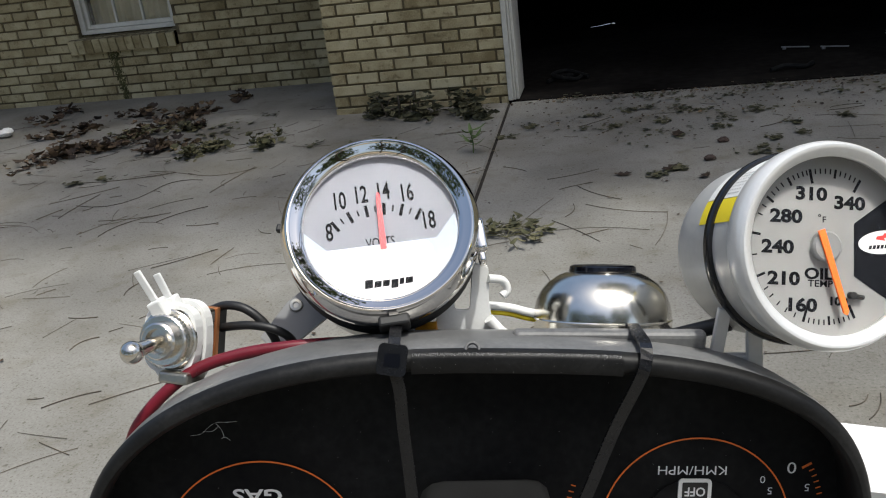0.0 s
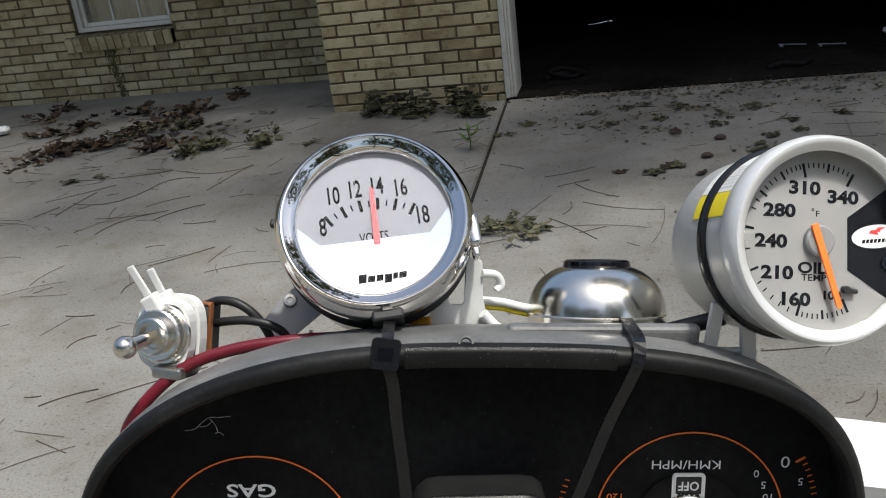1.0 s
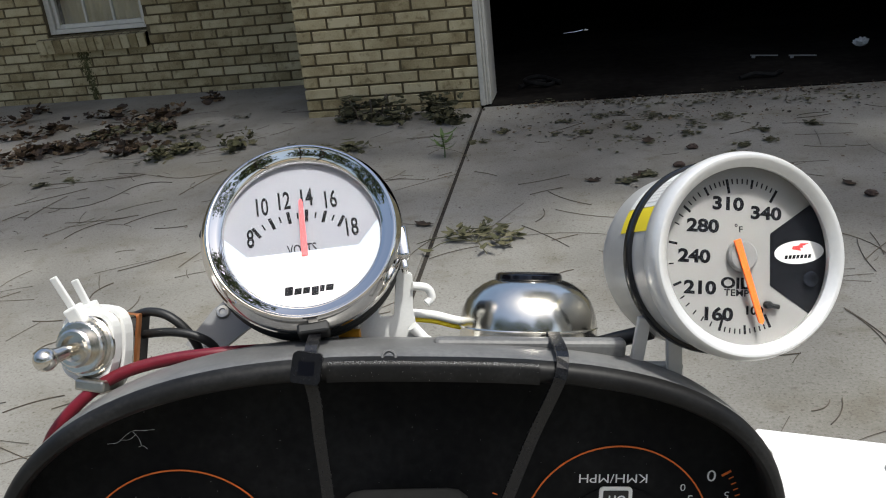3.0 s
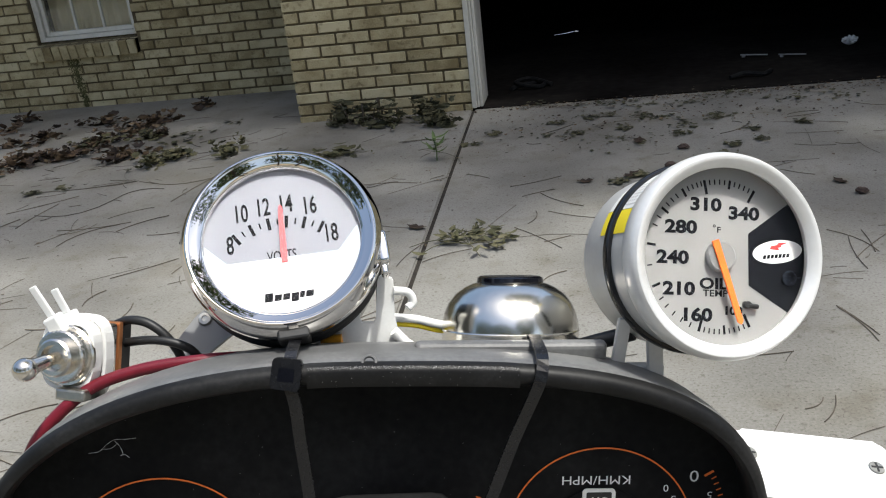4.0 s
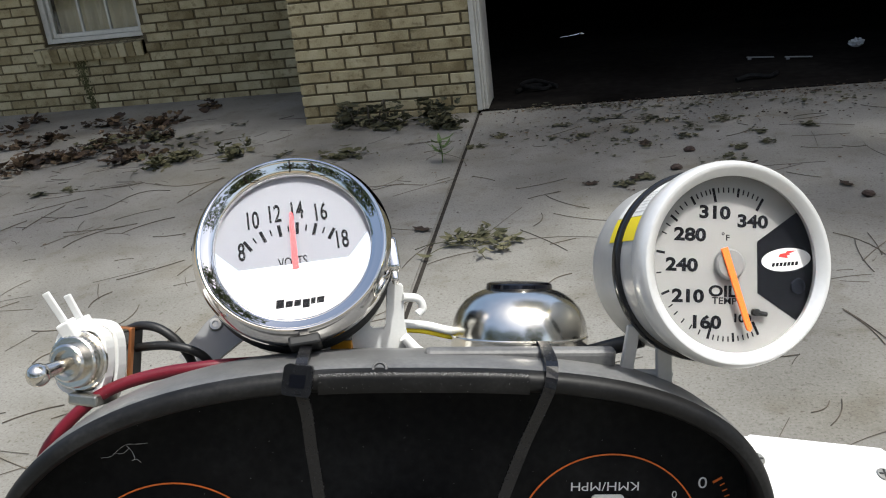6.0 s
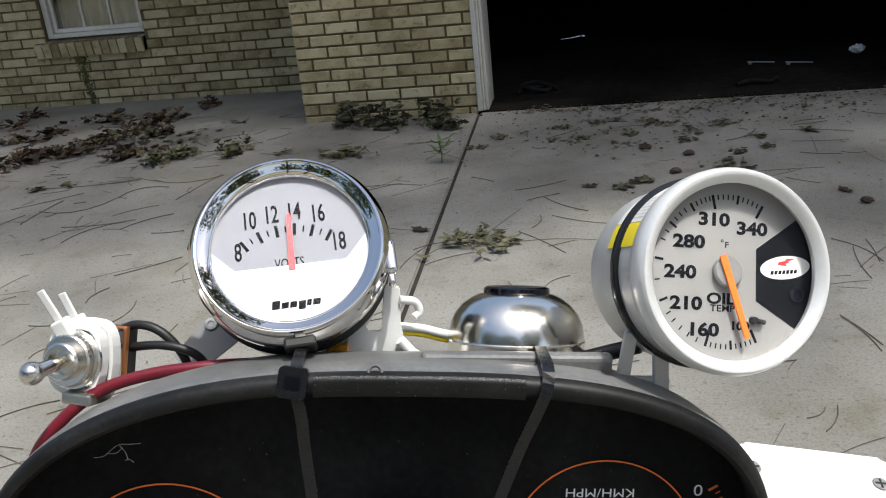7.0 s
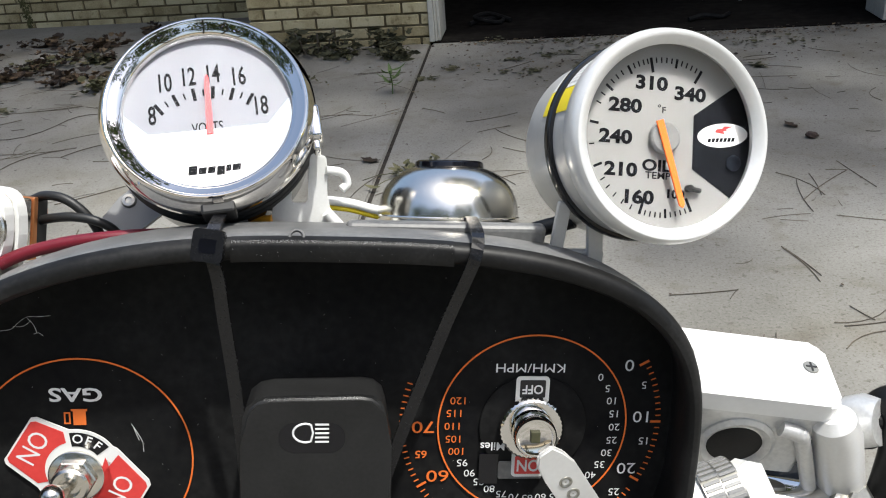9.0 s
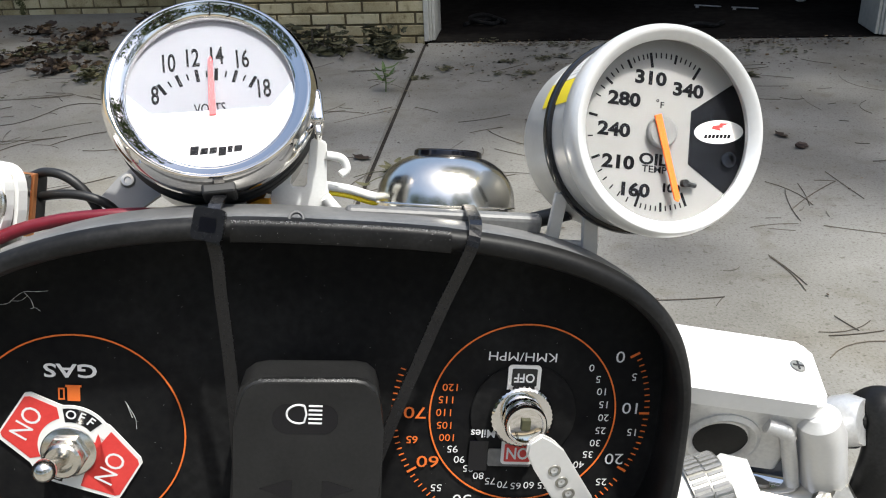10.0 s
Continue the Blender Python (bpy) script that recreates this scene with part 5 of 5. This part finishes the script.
for name, r0, mat, lo, hi, a0, a1, lab in (("label", 25.5, M_yellow, -21.0, -1.8, 150, 166, "yellow band of the label"), ("label_paper", 25.5, M_paper, -21.0, -1.8, 108, 149.5, "white printed paper label")):
    part(name, lathe([(r0, lo), (r0 + 0.15, lo), (r0 + 0.15, hi), (r0, hi)], 16, None, (a0, a1)), mat, oil, lab, MM, True)
b = bmesh.new()
for k in range(7):
    for j in range(5):
        add_lathe(b, [(25.67, -11.4 + 1.3 * j), (25.73, -11.4 + 1.3 * j), (25.73, -10.4 + 1.3 * j - 0.15 * (k % 3)), (25.67, -10.4 + 1.3 * j - 0.15 * (k % 3))], 1, None, (129 + 2.8 * k, 129.9 + 2.8 * k))
part("label_lines", b, M_cup, oil, "", MM)

bracket_o = thing("gauge_bracket", on_bike(), "grey steel bracket holding the oil gauge", "bracket")
for x, z0, z1, w, lean in ((66.2, 10.0, 24.0, 3.8, 0.14), (77.6, 6.0, 18.0, 4.6, -0.08)):
    m = frame_at((x, 9.0, z0), (0.15, -0.95, 0.2), (lean, 0.2, 1))
    part("leg", box((-w / 2, 0, -0.8), (w / 2, (z1 - z0) * 1.02, 0.8), 0.4, 2, m), M_cup, bracket_o, "", MM)
part("cross_strip", box((64.5, 9.6, 8.5), (80, 12.0, 10.5), 0.5), M_cup, bracket_o, "", MM)
arm = part("support_arm", tube([(57, 30, 5), (66, 26, 10), (74, 23, 14)], 2.4, 12), M_rubber, unit=MM, smooth=True)
tagged(arm, "black support arm behind the cluster", "arm").matrix_world = BIKE

# ---------------------------------------------------------------- bell
bell = thing("bell", on_bike((39.6, 32.5, 1.6), (0, 0.36, 0.933), (0, 0.933, -0.36)), "brushed nickel bell with a black cap", "bell")
part("seam", lathe([(20.6, 7.6), (20.95, 8.1), (20.5, 8.6)], 72), M_bell, bell, "", MM, True)
part("dome", lathe([(20.2, -9.0), (20.4, -4.0), (20.6, 2.0), (20.7, 7.8), (20.5, 10.4), (19.9, 13.2), (18.6, 16.2), (16.4, 18.9), (13.6, 20.9), (11.4, 21.9), (9.8, 22.3), (0, 22.4)], 72), M_bell, bell, "", MM, True)
part("cap", lathe([(9.6, 21.8), (10.1, 22.6), (9.9, 23.8), (9.0, 24.3), (4, 24.0), (0, 23.9)], 40), M_gloss, bell, "black rubber cap", MM, True)
part("base", lathe([(0, -3), (15, -3), (15, 0.2)], 40), M_steel, bell, "", MM)
stay = part("bell_bracket", box((10, 7.5, 12.5), (63, 11.5, 18.4), 1.6, 3), M_shroud, unit=MM)
tagged(stay, "grey flat steel plate under the bell", "bracket").matrix_world = BIKE

# white bracket between gauge and bell
wb = thing("white_bracket", on_bike(), "white plastic bracket beside the voltmeter", "bracket")
m = frame_at((0, 25, 0), (0, -0.98, 0.2), (0, 0.2, 0.98))
wbp = plate([(-11.0, 5.5), (10.6, 5.5), (10.3, 8.6), (7.0, 10.6), (5.2, 13.6), (4.6, 18), (4.4, 25.5), (4.2, 28.6), (3.2, 29.2), (0.2, 29.6), (-0.6, 28.4), (-0.6, 16.4), (-1.4, 15.4), (-5.0, 15.3), (-5.8, 16.4), (-5.4, 21.5), (-3.0, 25.8), (-4.6, 27.0), (-9.4, 21.0), (-10.8, 12.0)], -0.9, 0.9, m)
bmesh.ops.bevel(wbp, geom=[e for e in wbp.edges], offset=0.3, segments=2, affect="EDGES")
part("plate", wbp, M_white, wb, "", MM, True)
part("hook", tube(smooth_line([(4, 29, 25), (8.5, 31, 23.5), (10, 31, 20.5), (8.5, 30, 19)], 5), 1.25, 12), M_white, wb, "", MM, True)
part("rib", tube([(4.5, 25, 14), (8, 25, 10), (11, 24, 8.5)], 1.6, 10), M_white, wb, "", MM, True)
clip = part("cable_joint", tube([(-16.5, 27, 9.6), (-10.5, 26, 10.6)], 1.8, 12), M_orange_body, unit=MM, smooth=True)
tagged(clip, "amber plastic cable joint under the voltmeter", "connector").matrix_world = BIKE
for off, mat, lab, r in ((0.0, M_white, "pale cable between bracket and bell", 1.3), (-2.2, M_yellow, "thin yellow wire by the bell", 0.7)):
    w = part("cable", tube(smooth_line([(4, 34, 14 + off), (11, 36, 12.4 + off), (17, 37, 10.4 + off), (24, 38, 8.6 + off)], 6), r, 10), mat, unit=MM, smooth=True)
    tagged(w, lab, "cable", "cables by the bell").matrix_world = BIKE

# steel strap behind the voltmeter, with its rivet
sb = thing("steel_bracket", on_bike(), "bent galvanised steel bracket with a rivet", "bracket")
m = frame_at((-54, 51, 2.5), (0, -0.75, 0.66), (0.65, 0.55, 0.62))
part("plate", plate([(-5, -14), (4, -14), (8, 8), (4, 14), (-4, 11), (-6, 0)], -0.8, 0.8, m), M_hub, sb, "", MM)
part("rivet", lathe([(0, 1.4), (0.9, 1.5), (1.0, 1.9), (1.9, 1.8), (2.3, 0.8)], 20, m @ Matrix.Translation((-3, 1, 0))), M_steel, sb, "", MM, True)

# ---------------------------------------------------------------- brake master cylinder and controls
mc = thing("brake_master_cylinder", on_bike((146, 37.5, -46), (0.06, -0.30, 1.0), (0.10, 1, 0.3)), "cast aluminium brake master cylinder with a white reservoir lid", "master cylinder")
lidb = plate(rounded(-29, -15, 25.5, 13, 4.6), -4, 3.6)
bmesh.ops.bevel(lidb, geom=[e for e in lidb.edges if all(v.co.z > 3.5 for v in e.verts)], offset=0.9, segments=2, affect="EDGES")
lid = part("lid", lidb, M_lid, mc, "white painted reservoir lid", MM, True)
for x, y in ((18.5, 1.5), (-24, 2.5)):
    part("screw", lathe([(0, 4.1), (2.4, 4.0), (3.0, 3.3)], 24, Matrix.Translation((x, y, 0))), M_steel, lid, "", MM, True)
    b = bmesh.new()
    add_box(b, (x - 1.9, y - 0.35, 4.05), (x + 1.9, y + 0.35, 4.2))
    add_box(b, (x - 0.35, y - 1.9, 4.06), (x + 0.35, y + 1.9, 4.21))
    part("cross_slot", b, M_rubber, lid, "", MM)
body = plate(rounded(-27, -14, 23.5, 14, 3), -34, -4.1)
part("reservoir", body, M_cast, mc, "cast reservoir body", MM, True)
port = frame_at((-2.5, -14.0, -21), (0, -1, 0.05), (0, 0, 1))
part("sight_ring", lathe([(13.5, -1), (13.2, 1.2), (11.6, 2.2), (10.2, 1.4), (9.4, 0.2)], 40, port), M_cast, mc, "", MM, True)
part("sight_glass", lathe([(0, 0.6), (8, 0.5), (9.6, 0.0)], 40, port), M_black, mc, "dark round sight glass", MM, True)
part("lever_pivot", tube([(24.6, -12.6, -3), (25.6, -13, -5), (30, -13.5, -12), (49, -14, -52)], [4.5, 7.2, 8.0, 8.4], 28), M_satin, mc, "", MM, True)
part("pipe", tube(smooth_line([(9, -15, -9.5), (15, -16, -10.5), (18.5, -16, -15), (36, -15.5, -50)], 5), 2.7, 14), M_cast, mc, "", MM, True)
part("pivot_bolt", lathe([(8.8, -3), (8.8, 0.4), (7.4, 1.0), (5.0, 1.0), (5.0, 4.0), (0, 4.0)], 6, frame_at((43.0, -24.5, -35), (0, -0.5, 0.86), (0, 1, 0))), M_steel, mc, "hexagonal bolt", MM)
part("banjo", lathe([(0, -6), (8, -6), (9.5, 0), (8, 6), (0, 6)], 24, frame_at((44, -3, -15), (0.6, -0.5, 0.6), (0, 0, 1))), M_cast, mc, "", MM, True)

lever = thing("brake_lever", on_bike(), "black brake lever by the master cylinder", "lever")
part("blade", tube(smooth_line([(197, 46, -70), (196, 40, -61), (198, 34, -57), (200, 30, -63), (200.5, 27, -78), (199, 25, -112)], 6), [6.0 + 0.1 * k for k in range(31)], 16, 0.75), M_black, lever, unit=MM, smooth=True)
part("perch", box((182, 30, -74), (194, 44, -60), 2.5), M_black, lever, "black lever perch", MM)
bar_ = part("handlebar", tube(smooth_line([(-260, -40, -110), (-150, 30, -120), (0, 60, -125), (120, 45, -105), (175, 30, -100), (300, -20, -100)], 6), 11, 20), M_chrome, unit=MM, smooth=True)
tagged(bar_, "steel handlebar below the cluster", "handlebar").matrix_world = BIKE

for x, lab in ((126.5, "worm-drive hose clamp on the throttle cable"), (132, "second worm-drive hose clamp")):
    hc = thing("hose_clamp", on_bike((x, 10, -76.5 + (x - 126.5) * 0.35), (0.93, 0.1, 0.33), (0, 0, 1)), lab, "hose clamp", "hose clamps")
    part("band", lathe([(11, -3.2), (11.6, -3.2), (11.6, 3.2), (11, 3.2)], 40), M_steel, hc, "", MM, True)
    b = bmesh.new()
    for a in range(0, 360, 10):
        add_box(b, (11.6, -0.5, -2.6), (11.95, 0.6, 2.6), 0, 1, Matrix.Rotation(radians(a), 4, "Z"))
    part("toothed_strip", b, M_hub, hc, "", MM)
hs = part("switch_housing", tube([(112, 8.5, -82), (133, 10.8, -74.3)], 10.6, 24), M_white, unit=MM, smooth=True)
tagged(hs, "white plastic tube under the hose clamps", "tube").matrix_world = BIKE
cb = thing("torn_plastic_clip", on_bike((135.5, 8, -72), (0.1, -0.8, 0.5), (0, 0.5, 0.8)), "torn white plastic clip", "clip")
part("frame", plate([(-11, -14), (9, -14), (12, -4), (6, 9), (2, 8), (1, 10), (-2, 8), (-11, 5)], -6, 1.5), M_white, cb, "", MM)
part("opening", plate(rounded(-8, -8, 1, 1.5, 3), 1.4, 1.65), M_gloss, cb, "dark opening", MM)
blk = part("control_block", box((138, 32, -125), (190, 60, -90), 3), M_black, unit=MM)
tagged(blk, "black plastic control block behind the clip", "control block").matrix_world = BIKE

# front fork that carries it all, with its wheel on the slab
fork = thing("motorcycle_front", on_bike((0, 60, -130)), "front fork and wheel of the motorcycle under the handlebar", "motorcycle")
inv = (BIKE @ frame_at(Vector((0, 60, -130)) * MM, (0, 0, 1), (0, 1, 0))).inverted()


def to_fork(x, y, z):
    return inv @ (Matrix.Translation((0.98, 0.47, 0)) @ Matrix.Rotation(radians(10.7), 4, "Z") @ Vector((x, y, z)))


for x in (-0.09, 0.09):
    part("fork_leg", tube([to_fork(x, 0.06, 0.88), to_fork(x, 0.42, 0.31)], 0.02, 16), M_chrome, fork, "", 1.0, True)
part("yoke", tube([to_fork(-0.12, 0.07, 0.9), to_fork(0.12, 0.07, 0.9)], 0.022, 12), M_black, fork)
part("stem", tube([to_fork(0, 0.06, 0.98), to_fork(0, 0.07, 0.88)], 0.03, 16), M_black, fork)
wm = inv @ Matrix.Translation((0.98, 0.47, 0)) @ Matrix.Rotation(radians(10.7), 4, "Z") @ Matrix.Translation((0, 0.42, 0.31)) @ Matrix.Rotation(radians(90), 4, "Y")
part("tyre", lathe([(0.23, -0.045), (0.27, -0.055), (0.30, -0.035), (0.309, 0), (0.30, 0.035), (0.27, 0.055), (0.23, 0.045)], 48, wm), M_rubber, fork, "", 1.0, True)
part("wheel", lathe([(0.02, -0.05), (0.03, -0.04), (0.21, -0.02), (0.235, -0.04), (0.235, 0.04), (0.21, 0.02), (0.03, 0.04), (0.02, 0.05)], 48, wm), M_cast, fork, "", 1.0, True)

# ---------------------------------------------------------------- bricks, last
def brick_mesh(name, length, height=0.0555, depth=0.012, mat=M_brick):
    bm = box((-length / 2, -depth, 0), (length / 2, 0.004, height), 0.0028, 1)
    me = bpy.data.meshes.new(name)
    bm.normal_update()
    bm.to_mesh(me)
    bm.free()
    me.materials.append(mat)
    return me


bricks = {}
WINDOW_GAP = ((-3.068, -2.188, 0.365, 0.47), (WIN_X0, WIN_X1, 0.47, WIN_Z1))
brick_rnd = random.Random(3)


def lay(wall, x0, x1, face, z_from, courses, head0, skip=(), turn=0.0, limit=290, name="brick"):
    """Courses of stretchers between x0 and x1; past the limit they are joined."""
    made, rest = 0, bmesh.new()
    for c in range(courses):
        z = z_from + c * CZ
        joint = head0 + (0 if c % 2 else BP / 2)
        k = math.floor((x0 - joint) / BP)
        while joint + k * BP < x1:
            a, b = max(x0, joint + k * BP + 0.0070), min(x1, joint + (k + 1) * BP - 0.0070)
            k += 1
            pieces = [(a, b)]
            for s0, s1, low, high in skip:
                if low < z + 0.03 < high:
                    pieces = [q for a, b in pieces for q in ((a, min(b, s0)), (max(a, s1), b)) if q[1] > q[0]]
            for a, b in pieces:
                if b - a < 0.018:
                    continue
                length = round(b - a, 3)
                at = pose((a + b) / 2, 0, z, brick_rnd.uniform(-0.5, 0.5), brick_rnd.uniform(-0.35, 0.35), 0)
                at.translation.y = brick_rnd.uniform(-0.0015, 0.002)
                at = face @ at
                if made < limit:
                    if length not in bricks:
                        bricks[length] = brick_mesh(name, length)
                    ob = new(name, bricks[length])
                    ob.matrix_world = at
                    ob.parent = wall
                    made += 1
                else:
                    add_box(rest, (-length / 2, -0.012, 0), (length / 2, 0.004, 0.0555), 0, 1, at)
    if rest.verts:
        part("upper_bricks", rest, M_brick_far, wall, kind="stuff")


lay(pier, PIL_X0 - 0.008, PIL_X1 - 0.012, pose(0, PIL_Y, 0), -0.021, 16, 0.2, limit=110)
lay(pier, PIL_X0 - 0.008, PIL_X1 - 0.012, pose(0, PIL_Y, 0), -0.021 + 16 * CZ, 21, 0.2, limit=0)
lay(house_wall, -3.95, PIL_X0 - 0.01, pose(0, WALL_Y, 0), -0.021, 15, -1.257 + BP / 2, WINDOW_GAP, limit=290)
lay(house_wall, -3.95, PIL_X0 - 0.01, pose(0, WALL_Y, 0), -0.021 + 15 * CZ, 22, -1.257, WINDOW_GAP, limit=0)
lay(house_wall, -9.0, -3.955, pose(0, WALL_Y, 0), -0.021, 37, -1.257 + BP / 2, limit=0)
